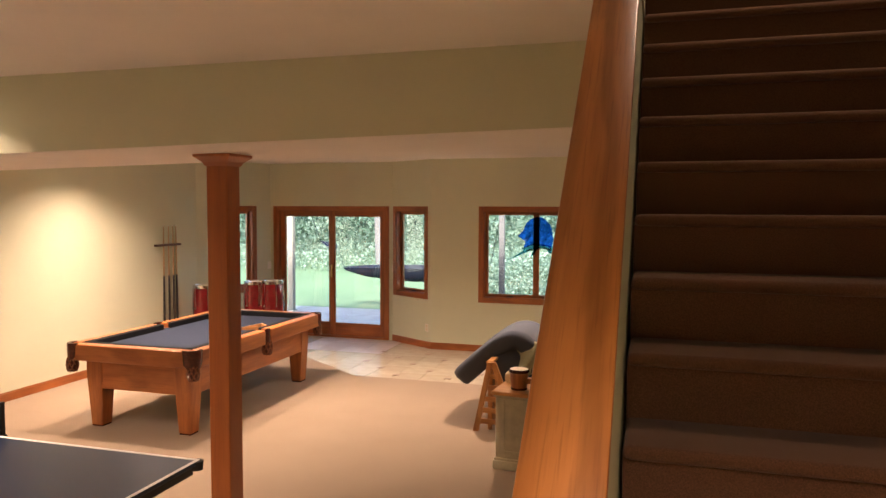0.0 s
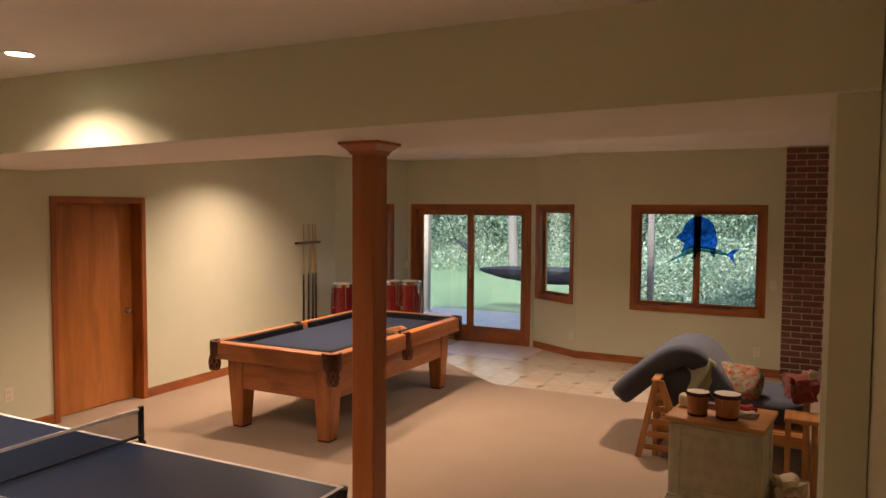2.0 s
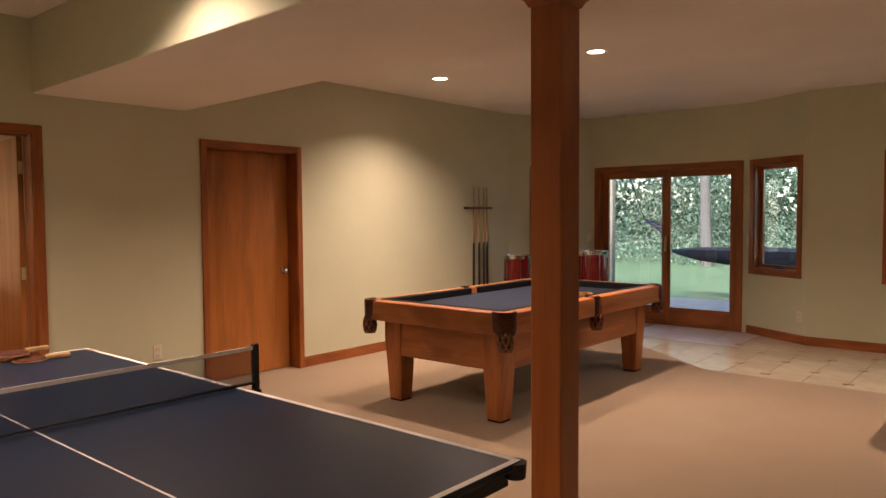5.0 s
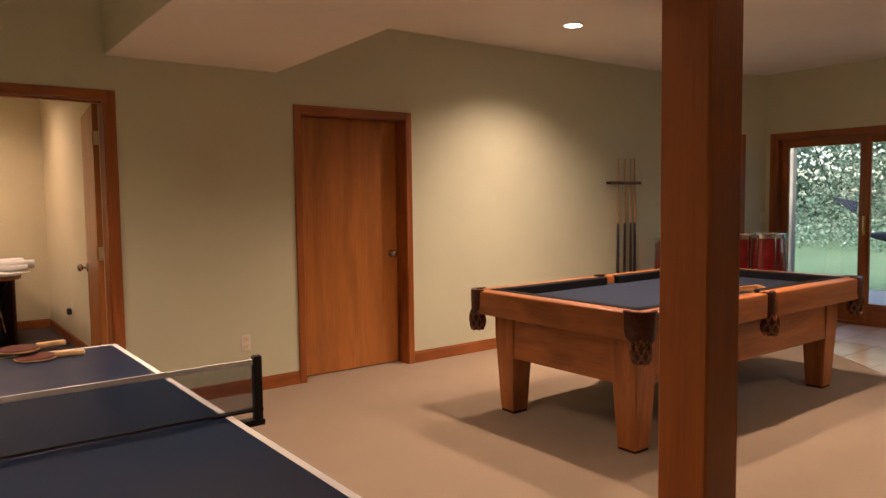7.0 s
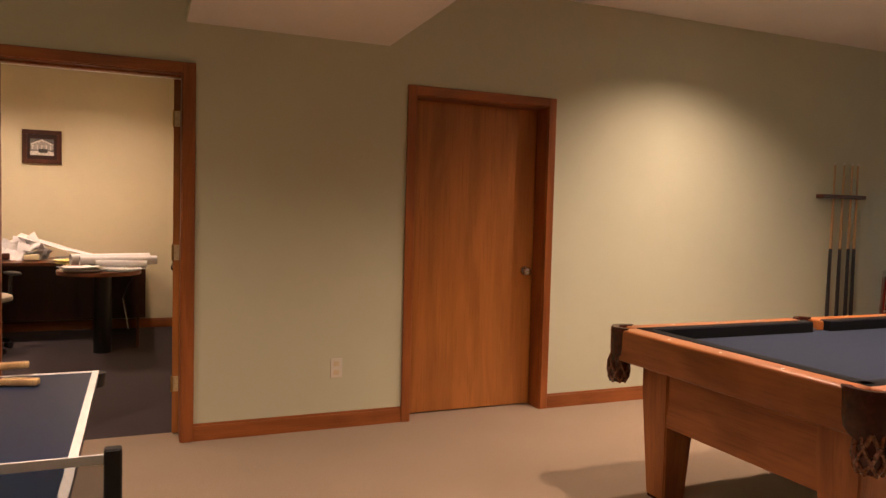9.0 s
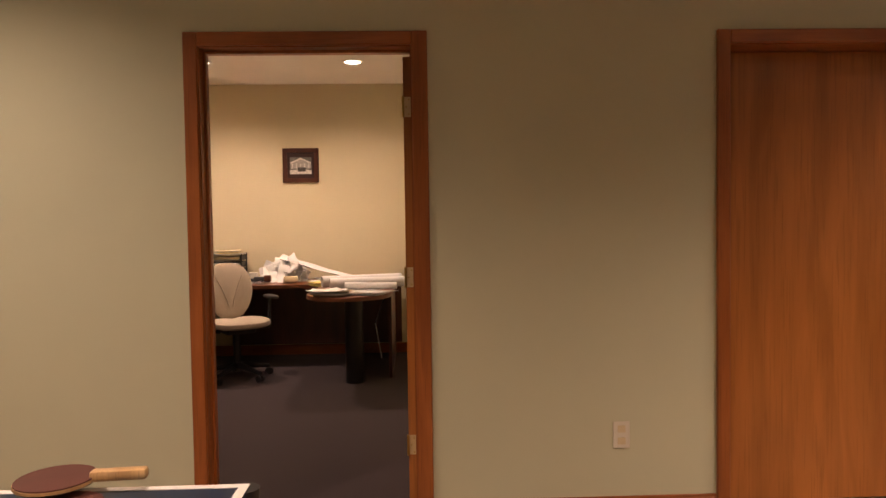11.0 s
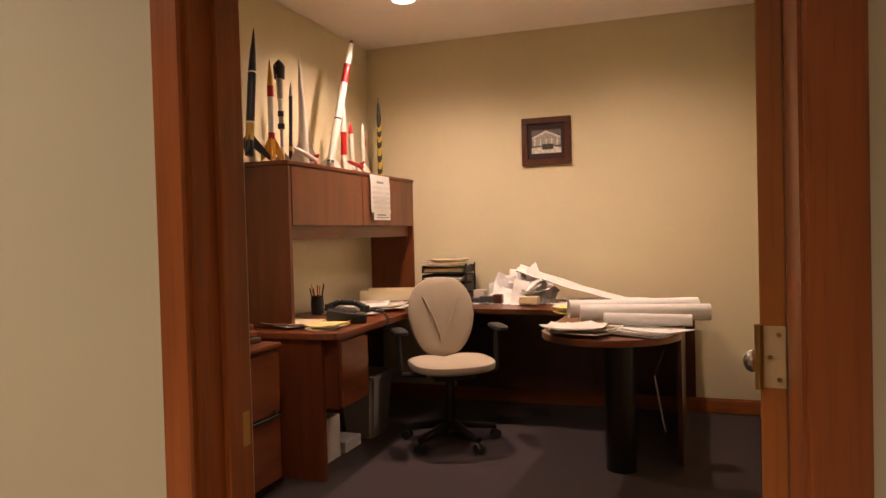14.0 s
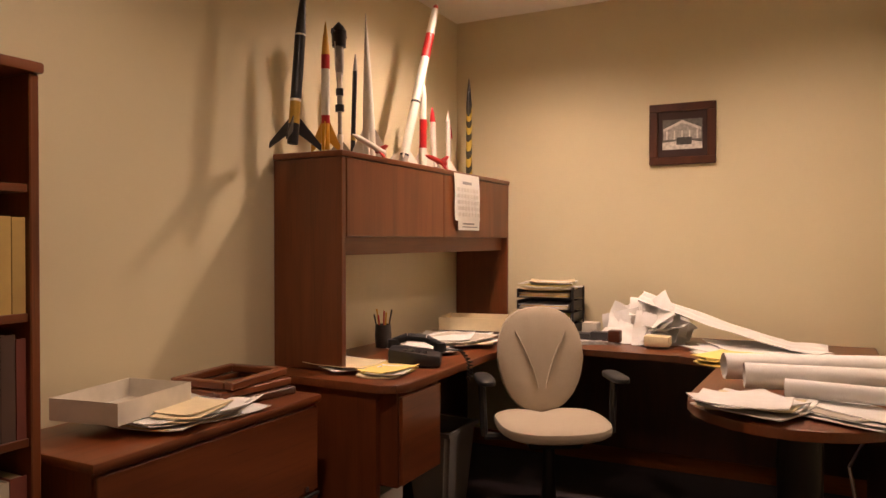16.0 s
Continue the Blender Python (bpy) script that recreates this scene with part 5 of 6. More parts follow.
shape([(-0.10, -0.03), (0.10, -0.03), (0.10, 0.02), (0.0, 0.065), (-0.10, 0.02)], 0.35, -0.0135)
shape([(-0.10, 0.015), (0.0, 0.06), (0.10, 0.015), (0.10, 0.03), (0.0, 0.075), (-0.10, 0.03)], 0.6, -0.0145)
for k in range(5):
    shape([(-0.085 + k * 0.04, -0.03), (-0.078 + k * 0.04, -0.03), (-0.078 + k * 0.04, 0.018), (-0.085 + k * 0.04, 0.018)], 0.65, -0.0146)
shape([(-0.105, -0.085), (0.105, -0.085), (0.105, -0.05), (0.03, -0.035), (-0.105, -0.045)], 0.6, -0.0142)
shape([(-0.03, -0.06), (0.05, -0.06), (0.05, -0.02), (-0.03, -0.02)], 0.05, -0.0148)


# papers
def sheets(name, x, y, z, w, d, n, mats, label, cat, turn=0, jitter=0.02, th=0.004, seed=1):
    """A loose heap of paper; each leaf is slightly turned and curled."""
    rnd = random.Random(seed)
    t = thing(name, pose(x, y, z, 0, 0, turn), label, cat)
    for k in range(n):
        a, ox, oy = rnd.uniform(-0.25, 0.25) * (jitter / 0.02), rnd.uniform(-jitter, jitter), rnd.uniform(-jitter, jitter)
        c1, c2 = rnd.uniform(0, 0.012), rnd.uniform(0, 0.01)
        z0 = k * th + 0.001
        bm = bmesh.new()
        ww, dd = w * rnd.uniform(0.8, 1.0), d * rnd.uniform(0.8, 1.0)

        def place(u, v):
            px, py = (u - 0.5) * ww, (v - 0.5) * dd
            return (px * math.cos(a) - py * math.sin(a) + ox, px * math.sin(a) + py * math.cos(a) + oy, z0 + c1 * (2 * u - 1) ** 4 + c2 * (2 * v - 1) ** 4)
        grid(bm, 6, 6, place)
        g = bmesh.ops.extrude_face_region(bm, geom=list(bm.faces))["geom"]
        for v in g:
            if isinstance(v, bmesh.types.BMVert):
                v.co.z += th * 0.7
        part("sheet", bm, mats[k % len(mats)], t)
    return t


P_, C_, YP = M["paper"], M["cream_paper"], M["yellow_paper"]
sheets("paper_stack", -8.82, 1.77, DK, 0.24, 0.18, 4, [C_, YP, P_, YP], "yellow envelopes and papers on the desk", "papers", 8, seed=2)
sheets("paper_stack", -8.84, 1.55, DK, 0.22, 0.30, 5, [P_, C_, P_], "loose papers on the desk", "papers", -12, 0.03, seed=3)
sheets("paper_stack", -9.72, 1.62, DK, 0.42, 0.34, 7, [P_, M["grey_card"], P_, C_], "spread papers on the desk under the hutch", "papers", 10, 0.07, seed=4)
sheets("paper_stack", -9.42, 1.62, DK, 0.3, 0.25, 4, [M["grey_card"], P_], "loose papers on the desk under the hutch", "papers", 30, 0.05, seed=5)
sheets("paper_stack", -10.02, 2.18, DK, 0.22, 0.3, 3, [P_], "white papers on the desk", "papers", 15, 0.03, seed=6)
sheets("paper_stack", -8.80, 3.12, DK, 0.22, 0.30, 8, [P_, C_, P_, P_], "papers and brochures on the peninsula", "papers", 15, 0.06, 0.005, seed=7)
sheets("paper_stack", -8.84, 3.38, DK, 0.20, 0.34, 4, [P_, P_, M["grey_card"]], "loose white papers on the peninsula", "papers", -10, 0.05, 0.005, seed=8)
sheets("notepad", -9.72, 2.98, DK, 0.20, 0.3, 5, [YP], "yellow legal pads on the desk", "notepad", 70, 0.04, 0.006, seed=9)
sheets("paper_stack", -10.02, 3.05, DK, 0.5, 0.5, 4, [P_], "large flat drawings on the desk", "papers", 15, 0.06, 0.004, seed=10)

for x0, y0, x1, y1, r, z in ((-9.17, 2.99, -9.42, 3.62, 0.050, 0), (-9.03, 3.07, -9.16, 3.68, 0.046, 0), (-8.94, 3.20, -8.92, 3.60, 0.032, 0.0)):
    ro = thing("paper_roll", pose(x0, y0, DK + z + r + 0.022), "rolled white drawing paper on the peninsula", "paper roll", "rolled drawings")
    d = Vector((x1 - x0, y1 - y0, 0))
    n = 34
    bm = bmesh.new()
    pts = [((r - 0.012 * k / n) * math.cos(k * 0.42), (r - 0.012 * k / n) * math.sin(k * 0.42)) for k in range(n)]
    u, w = d.normalized(), Vector((-d.y, d.x, 0)).normalized()
    a = [bm.verts.new(w * p + Vector((0, 0, q))) for p, q in pts]
    b = [bm.verts.new(d + w * p * 0.93 + Vector((0, 0, q * 0.93))) for p, q in pts]
    for k in range(n - 1):
        bm.faces.new((a[k], a[k + 1], b[k + 1], b[k]))
    part("sheet", bm, P_, ro)

# heap of crumpled papers, with a long sheet that slides off it
heap = thing("paper_heap", pose(-10.22, 2.48, DK), "heap of crumpled papers and plans on the desk", "papers")
rnd = random.Random(11)
for k in range(22):
    bm = bmesh.new()
    cx, cy = rnd.uniform(-0.10, 0.10), rnd.uniform(-0.14, 0.14)
    cz = rnd.uniform(0.02, 0.16) * (1 - 1.5 * abs(cy) / 0.3)
    rot = Euler((rnd.uniform(-0.9, 0.9), rnd.uniform(0.1, 1.2), rnd.uniform(-0.9, 0.9))).to_matrix()
    s = rnd.uniform(0.06, 0.105)
    fold = rnd.uniform(0.2, 0.8)
    grid(bm, 10, 10, lambda u, v: tuple(Vector((cx, cy, cz + 0.03)) + rot @ Vector(((u - 0.5) * 2 * s, (v - 0.5) * 2.6 * s, 0.5 * s * abs(u - fold) + 0.022 * noise.noise(Vector((u * 1.9 + k, v * 1.9, k)))))))
    for v in bm.verts:
        v.co.z = max(v.co.z, 0.002 + 0.001 * (k % 4))
    part("crumpled_sheet", bm, P_, heap)
bm = bmesh.new()


def slide(u, v):
    x = -0.13 + 0.20 * v + 0.14 * u * v + 0.05 * u
    y = -0.02 + 0.88 * u
    z = 0.215 * max(0.0, 1 - 1.2 * u) ** 1.15 + 0.026 + 0.013 * math.sin(v * 15) * (1 - 0.6 * u) - 0.025 * v * max(0.0, 1 - 1.3 * u) + 0.010 * noise.noise(Vector((u * 6, v * 6, 3)))
    return (x, y, max(z, 0.012))


grid(bm, 24, 24, slide)
part("long_sheet", bm, P_, heap, "long creased white plan")
for k, (x, y, sx, sy, sz, m, lab) in enumerate(((-10.05, 2.30, 0.035, 0.05, 0.045, "black_plastic", "black desk stamp"), (-10.08, 2.20, 0.05, 0.07, 0.03, "black_plastic", "dark stapler"), (-10.02, 2.38, 0.03, 0.03, 0.06, "dark_cherry", "small dark wooden block"), (-10.06, 2.12, 0.02, 0.045, 0.04, "black_plastic", "black tape dispenser"), (-9.98, 2.60, 0.04, 0.06, 0.05, "cream_paper", "cream memo box"), (-10.15, 2.22, 0.04, 0.04, 0.08, "grey_card", "grey card box"))):
    solid("desk_item", B(x - sx, x + sx, y - sy, y + sy, DK + 0.014, DK + 0.014 + sz, bevel=0.006, seg=2), M[m], lab + " on the desk", "desk item")

tray = thing("letter_tray", pose(-10.33, 1.93, DK), "dark letter tray tower stacked with papers", "letter tray")
for k in range(4):
    z = 0.01 + k * 0.065
    bm = B(-0.12, 0.12, -0.16, 0.16, z, z + 0.006)
    box(bm, -0.12, 0.12, 0.154, 0.16, z, z + 0.05)
    box(bm, -0.12, 0.12, -0.16, -0.154, z, z + 0.05)
    box(bm, -0.12, -0.114, -0.16, 0.16, z, z + 0.05)
    tr = part("tray", bm, M["black_plastic"], tray)
    for j in range(4):
        part("paper", B(-0.105 + 0.004 * (j % 3), 0.125 + 0.006 * (j % 2), -0.145 + 0.006 * (j % 3), 0.14 + 0.004 * (j % 2), z + 0.008 + j * 0.006, z + 0.0125 + j * 0.006), (YP, P_, C_, P_)[(j + k) % 4], tr)
sheets("paper_stack", -10.31, 1.93, DK + 0.241, 0.25, 0.30, 9, [YP, P_, C_, P_, P_], "untidy papers on the letter trays", "papers", 4, 0.028, 0.006, seed=31)
for sx in (-0.1, 0.1):
    part("post", B(sx - 0.006, sx + 0.006, 0.161, 0.17, 0, 0.27), M["black_plastic"], tray)

cup = thing("pencil_cup", pose(-9.40, 1.38, DK), "black pencil cup with pens and pencils", "pencil cup")
part("cup", lathe(bmesh.new(), [(0, 0), (0.038, 0), (0.042, 0.06), (0.038, 0.115), (0.034, 0.115), (0.034, 0.02), (0, 0.02)], 20), M["black_plastic"], cup)
for k in range(7):
    a = k * 0.9
    part("pencil", cone(bmesh.new(), (0.015 * math.cos(a), 0.015 * math.sin(a), 0.02), (0.045 * math.cos(a), 0.045 * math.sin(a), 0.165 + 0.012 * (k % 3)), 0.004, 0.004, 6), (M["red_paint"], M["yellow_paint"], M["black_paint"], M["maple"])[k % 4], cup)

ph = thing("telephone", pose(-9.04, 1.77, DK, 0, 0, 25), "black desk telephone with a coiled cord", "telephone")
bm = B(-0.09, 0.09, -0.11, 0.11, 0.0, 0.05, bevel=0.012, seg=2)
for v in bm.verts:
    if v.co.z > 0.02:
        v.co.z += 0.03 * (0.11 - v.co.y) / 0.22
part("base", bm, M["black_plastic"], ph)
hs = part("handset", tube(bmesh.new(), [(-0.06, -0.10, 0.09), (-0.06, -0.04, 0.112), (-0.06, 0.04, 0.105), (-0.06, 0.10, 0.075)], 0.017, 10), M["black_plastic"], ph)
for y, z in ((-0.10, 0.085), (0.10, 0.07)):
    part("ear_piece", cone(bmesh.new(), (-0.06, y, z - 0.022), (-0.06, y, z + 0.016), 0.03, 0.026, 14), M["black_plastic"], hs)
bm = bmesh.new()
for r in range(4):
    for c in range(3):
        box(bm, 0.0 + c * 0.025, 0.018 + c * 0.025, -0.05 + r * 0.028, -0.032 + r * 0.028, 0.066 - r * 0.0035, 0.074 - r * 0.0035)
part("keys", bm, M["black_metal"], ph)
cord = [Vector((-0.02 + 0.012 * math.cos(k * 1.6), 0.13 + 0.10 * min(1, k / 40) + 0.012 * math.sin(k * 1.6), 0.06 - 0.13 * max(0, (k - 24) / 36) ** 1.2)) for k in range(60)]
part("cord", tube(bmesh.new(), cord, 0.0035, 5), M["black_plastic"], ph)


def open_box(name, x, y, z, w, d, h, turn, mat, label, cat, th=0.004):
    t = thing(name, pose(x, y, z, 0, 0, turn), label, cat)
    part("bottom", B(-w, w, -d, d, 0.001, th + 0.001), mat, t)
    for s in (-1, 1):
        a, b = sorted((s * w, s * (w - th)))
        part("side", B(a, b, -d, d, th + 0.001, h), mat, t)
        a, b = sorted((s * d, s * (d - th)))
        part("side", B(-w + th, w - th, a, b, th + 0.001, h), mat, t)
    return t


open_box("box_lid", -10.10, 1.57, DK + 0.03, 0.13, 0.19, 0.07, 12, M["cream_paper"], "shallow cream cardboard box on the desk", "box")
open_box("box_lid", -7.85, 1.43, 0.766, 0.16, 0.12, 0.065, 10, plain("pale_card", (0.62, 0.58, 0.5), 0.8), "shallow grey cardboard box on the cabinet", "box")
basket = thing("wastebasket", pose(-9.48, 1.66, 0), "grey plastic wastebasket under the desk", "wastebasket")
bm = bmesh.new()
for (w0, d0, z0), (w1, d1, z1) in (((0.12, 0.09, 0.0), (0.155, 0.12, 0.36)), ((0.155, 0.12, 0.36), (0.165, 0.13, 0.365)), ((0.165, 0.13, 0.365), (0.165, 0.13, 0.385)), ((0.165, 0.13, 0.385), (0.15, 0.115, 0.385)), ((0.15, 0.115, 0.385), (0.115, 0.085, 0.01))):
    p = [bm.verts.new((sx * w0, sy * d0, z0)) for sx, sy in ((-1, -1), (1, -1), (1, 1), (-1, 1))]
    q = [bm.verts.new((sx * w1, sy * d1, z1)) for sx, sy in ((-1, -1), (1, -1), (1, 1), (-1, 1))]
    for k in range(4):
        bm.faces.new((p[k], p[(k + 1) % 4], q[(k + 1) % 4], q[k]))
bmesh.ops.remove_doubles(bm, verts=bm.verts, dist=1e-5)
bmesh.ops.bevel(bm, geom=[e for e in bm.edges if abs(e.verts[0].co.z - e.verts[1].co.z) > 0.1], offset=0.02, segments=3, affect="EDGES")
part("bin", bm, M["grey_plastic"], basket)
open_box("storage_box", -8.93, 1.56, -0.003, 0.10, 0.15, 0.24, 0, M["white_paint"], "white cardboard box on the office floor", "box")
solid("paper_ream", B(-9.27, -9.07, 1.56, 1.72, -0.003, 0.06, bevel=0.003), M["paper"], "wrapped ream of paper on the floor", "paper")

# lateral file cabinet
fc = thing("file_cabinet", pose(-8.015, 1.285, 0), "cherry lateral file cabinet with two drawers", "file cabinet")
part("body", B(-0.455, 0.455, -0.033, 0.385, 0.05, 0.695), M["cherry_z"], fc)
part("plinth", B(-0.42, 0.42, 0.01, 0.36, 0, 0.05), M["black_metal"], fc)
part("top", B(-0.468, 0.468, -0.035, 0.41, 0.696, 0.725, bevel=0.008, seg=2), M["cherry_x"], fc)
for z0, z1 in ((0.06, 0.365), (0.385, 0.685)):
    d = part("drawer", B(-0.45, 0.45, 0.385, 0.403, z0, z1, bevel=0.003), M["cherry_x"], fc)
    if z0 < 0.1:
        part("pull", B(-0.45, 0.45, 0.398, 0.412, z1 + 0.001, z1 + 0.012, bevel=0.002), M["black_plastic"], d, "black pull strip")
part("lock", cone(bmesh.new(), (-0.38, 0.402, 0.40), (-0.38, 0.411, 0.40), 0.010, 0.010, 12), M["steel"], fc)
pile = thing("picture_frames", pose(-8.29, 1.44, 0.725, 0, 0, -8), "stack of empty brown wooden picture frames", "picture frames")
for k, (w, d, a, x, y) in enumerate(((0.175, 0.145, 0, 0, 0), (0.165, 0.135, 4, 0.0, 0.0), (0.16, 0.13, 14, 0.0, 0.02))):
    ring = bmesh.new()
    z = 0.03 * k
    for b in ((-w, w, -d, -d + 0.035), (-w, w, d - 0.035, d), (-w, -w + 0.035, -d + 0.035, d - 0.035), (w - 0.035, w, -d + 0.035, d - 0.035)):
        box(ring, *b, z + 0.001, z + 0.027, 0.004)
    bmesh.ops.rotate(ring, cent=(0, 0, 0), matrix=Matrix.Rotation(radians(a), 3, "Z"), verts=ring.verts)
    part("frame", ring, M["cherry_x"] if k else M["dark_cherry"], pile)
    if k < 2:
        part("panel", B(-w + 0.036, w - 0.036, -d + 0.036, d - 0.036, z + 0.004, z + 0.012), M["black_plastic"], pile)
sheets("paper_stack", -8.10, 1.55, 0.727, 0.28, 0.24, 5, [P_], "white papers on the file cabinet", "papers", 12, 0.04, seed=21)
sheets("paper_stack", -7.98, 1.52, 0.725, 0.36, 0.3, 7, [P_, C_, P_], "papers and envelopes on the file cabinet", "papers", 6, 0.03, 0.005, seed=22)
sheets("envelope", -7.96, 1.60, 0.764, 0.26, 0.17, 2, [C_], "manila envelope on the papers", "envelope", 14, 0.01, seed=23)

# bookcase
bc = thing("bookcase", pose(-7.02, 1.25, 0), "dark cherry bookcase with half-full shelves", "bookcase")
for s in (-1, 1):
    a, b = sorted((s * 0.48, s * 0.455))
    part("side", B(a, b, 0.002, 0.315, 0, 1.695, bevel=0.003), M["cherry_z"], bc)
part("top", B(-0.49, 0.49, 0.0, 0.325, 1.696, 1.725, bevel=0.008, seg=2), M["cherry_x"], bc)
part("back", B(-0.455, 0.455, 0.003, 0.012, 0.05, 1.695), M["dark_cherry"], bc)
for z in (0.06, 0.42, 0.77, 1.08, 1.40):
    part("shelf", B(-0.455, 0.455, 0.012, 0.305, z, z + 0.022, bevel=0.002), M["cherry_x"], bc)
rnd = random.Random(5)
spine = [plain("spine", c, 0.6, 0, 0.1) for c in ((0.5, 0.35, 0.12), (0.10, 0.06, 0.05), (0.3, 0.24, 0.16), (0.05, 0.05, 0.06), (0.55, 0.5, 0.4), (0.18, 0.05, 0.04))]
for z, lo, hi, tones in ((1.102, 0.20, 0.25, spine[0:3:2]), (0.792, 0.20, 0.26, spine[1:6:2]), (0.442, 0.22, 0.3, spine)):
    x = -0.452
    while x < 0.30:
        w, h, d = rnd.uniform(0.018, 0.045), rnd.uniform(lo, hi), rnd.uniform(0.17, 0.23)
        bk = thing("book", pose(-7.02 + x, 1.25 + 0.30 - d, z), "upright book on the bookcase shelf", "book", "books on the shelves")
        m = rnd.choice(tones)
        part("cover", B(0.0008, 0.0025, 0, d, 0, h), m, bk)
        part("cover", B(w - 0.0025, w - 0.0008, 0, d, 0, h), m, bk)
        part("spine", B(0.0025, w - 0.0025, d - 0.003, d, 0, h), m, bk)
        part("pages", B(0.003, w - 0.003, 0.004, d - 0.004, 0.003, h - 0.004), M["cream_paper"], bk)
        x += w + 0.001
plate(-9.2, YON, 0.36, 0, True, "ivory double socket in the office wall", "socket")
solid("plug_adapter", B(-9.225, -9.175, YON - 0.05, YON - 0.0085, 0.30, 0.36, bevel=0.006), M["black_plastic"], "black power adapter in the wall socket", "adapter")


# ---- outside ----
grass = N("grass")
grass.put("Base Color", grass.mix(grass.ramp(grass.noise(0.5, 4), (0.35, (0, 0, 0)), (0.65, (1, 1, 1))), grass.ramp(grass.noise(60, 3), (0.3, (0.085, 0.14, 0.068)), (0.7, (0.135, 0.205, 0.108))), (0.09, 0.152, 0.074)))
grass.put("Roughness", 0.9).bump(grass.noise(90, 3), 0.6, 0.02)
solid("ground", slab(bmesh.new(), [(-400, 10.9), (400, 10.9), (400, 800), (-400, 800)], -0.4, -0.14), grass.m, "mown lawn that runs to the woods", "ground", "structure")
solid("patio", B(-9.5, 2.0, 10.86, 14.2, -0.3, -0.05), plain("concrete", (0.30, 0.285, 0.27), 0.85, 0, 0.15, 5, 0.2), "pale concrete patio outside the sliding door", "patio", "structure")
rng = np.random.default_rng(3)


def scatter(name, pts, size, mat, label, cat, tall=1.0, kind="stuff", parent=None):
    """Many small leaves at points, each a bent quad in a random turn."""
    n = len(pts)
    a = rng.normal(size=(n, 3))
    a /= np.linalg.norm(a, axis=1)[:, None]
    b = np.cross(a, rng.normal(size=(n, 3)))
    b /= np.linalg.norm(b, axis=1)[:, None]
    s = size * rng.uniform(0.5, 1.3, n)[:, None]
    a, b = a * s, b * s * 0.55
    co = np.stack([pts - a, pts - b, pts + a * tall, pts + b], 1).reshape(-1, 3)
    me = bpy.data.meshes.new(name)
    me.from_pydata(co.tolist(), [], [(4 * i, 4 * i + 1, 4 * i + 2, 4 * i + 3) for i in range(n)])
    me.materials.append(mat)
    ob = new(name, me)
    if parent:
        ob.parent = parent
        return ob
    return tagged(ob, label, cat, "", kind)


def leaf_mat(name, a, b):
    n = N(name)
    isl = n.t.nodes.new("ShaderNodeNewGeometry").outputs["Random Per Island"]
    n.put("Base Color", n.ramp(isl, (0.0, a), (0.6, tuple(p * 0.65 + q * 0.35 for p, q in zip(a, b))), (0.95, b))).put("Roughness", 0.5)
    tr = n.t.nodes.new("ShaderNodeBsdfTranslucent")
    n.t.links.new(n.b.inputs["Base Color"].links[0].from_socket, tr.inputs[0])
    mx = n.t.nodes.new("ShaderNodeMixShader")
    mx.inputs[0].default_value = 0.45
    n.t.links.new(n.b.outputs[0], mx.inputs[1]), n.t.links.new(tr.outputs[0], mx.inputs[2])
    n.t.links.new(mx.outputs[0], n.t.nodes["Material Output"].inputs[0])
    return n.m


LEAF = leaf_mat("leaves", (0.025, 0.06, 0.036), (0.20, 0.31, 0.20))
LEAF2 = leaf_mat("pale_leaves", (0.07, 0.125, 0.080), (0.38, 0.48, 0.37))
BARK = plain("bark", (0.115, 0.105, 0.10), 0.95, 0, 0.3, 20, 0.6)


def tree(x, y, h, r, crown, leaves, mat, label):
    t = thing("tree", pose(x, y, -0.14), label, "tree", "trees behind the lawn")
    rnd = random.Random(int(x * 31 + y * 7))
    bm = bmesh.new()
    p, pts = Vector((0, 0, 0)), []
    for k in range(7):
        q = p + Vector((rnd.uniform(-0.12, 0.12), rnd.uniform(-0.12, 0.12), h / 7))
        cone(bm, p, q, r * (1 - 0.11 * k), r * (1 - 0.11 * (k + 1)), 10)
        if k > 1:
            for _ in range(3):
                a = rnd.uniform(0, 6.3)
                e = q + Vector((math.cos(a), math.sin(a), rnd.uniform(0.2, 0.7))) * rnd.uniform(0.5, 1.0) * crown
                cone(bm, q, e, r * 0.3 * (1 - 0.1 * k), 0.012, 6)
                pts += [q.lerp(e, f) for f in (0.45, 0.7, 0.85, 1.0)]
        p = q
    part("trunk", bm, BARK, t)
    c = np.array([tuple(v) for v in pts])
    pick = c[rng.integers(0, len(c), leaves)] + rng.normal(size=(leaves, 3)) * 0.28 * crown ** 0.5
    scatter("crown", pick, 0.045, mat, "", "", parent=t)


for x, y, h, r, c, n, m in ((-8.74, 23.0, 10.5, 0.17, 2.2, 5000, LEAF2), (-13.1, 24.5, 10, 0.13, 2.4, 8000, LEAF2), (-14.6, 26.0, 10, 0.16, 2.6, 7000, LEAF), (-5.6, 25.5, 10, 0.10, 2.4, 8000, LEAF2), (-1.6, 25.0, 9, 0.09, 2.4, 9000, LEAF2), (1.4, 25.5, 9.5, 0.10, 2.6, 9000, LEAF2), (-17.5, 25.0, 9, 0.13, 2.5, 5000, LEAF2), (4.4, 25.5, 10, 0.12, 2.5, 4000, LEAF)):
    tree(x, y, h, r, c, n, m, "leafy tree with a grey-brown trunk at the lawn's edge")
n = 290000
pts = np.stack([rng.uniform(-26, 10, n), rng.uniform(25.5, 31, n), rng.uniform(0, 1, n) ** 1.15 * 9], 1)
keep = np.array([noise.noise(Vector((p[0] * 0.9, p[1] * 0.6, p[2] * 1.1))) + 0.5 * noise.noise(Vector((p[0] * 2.6, p[1], p[2] * 3.1))) > -0.08 for p in pts])
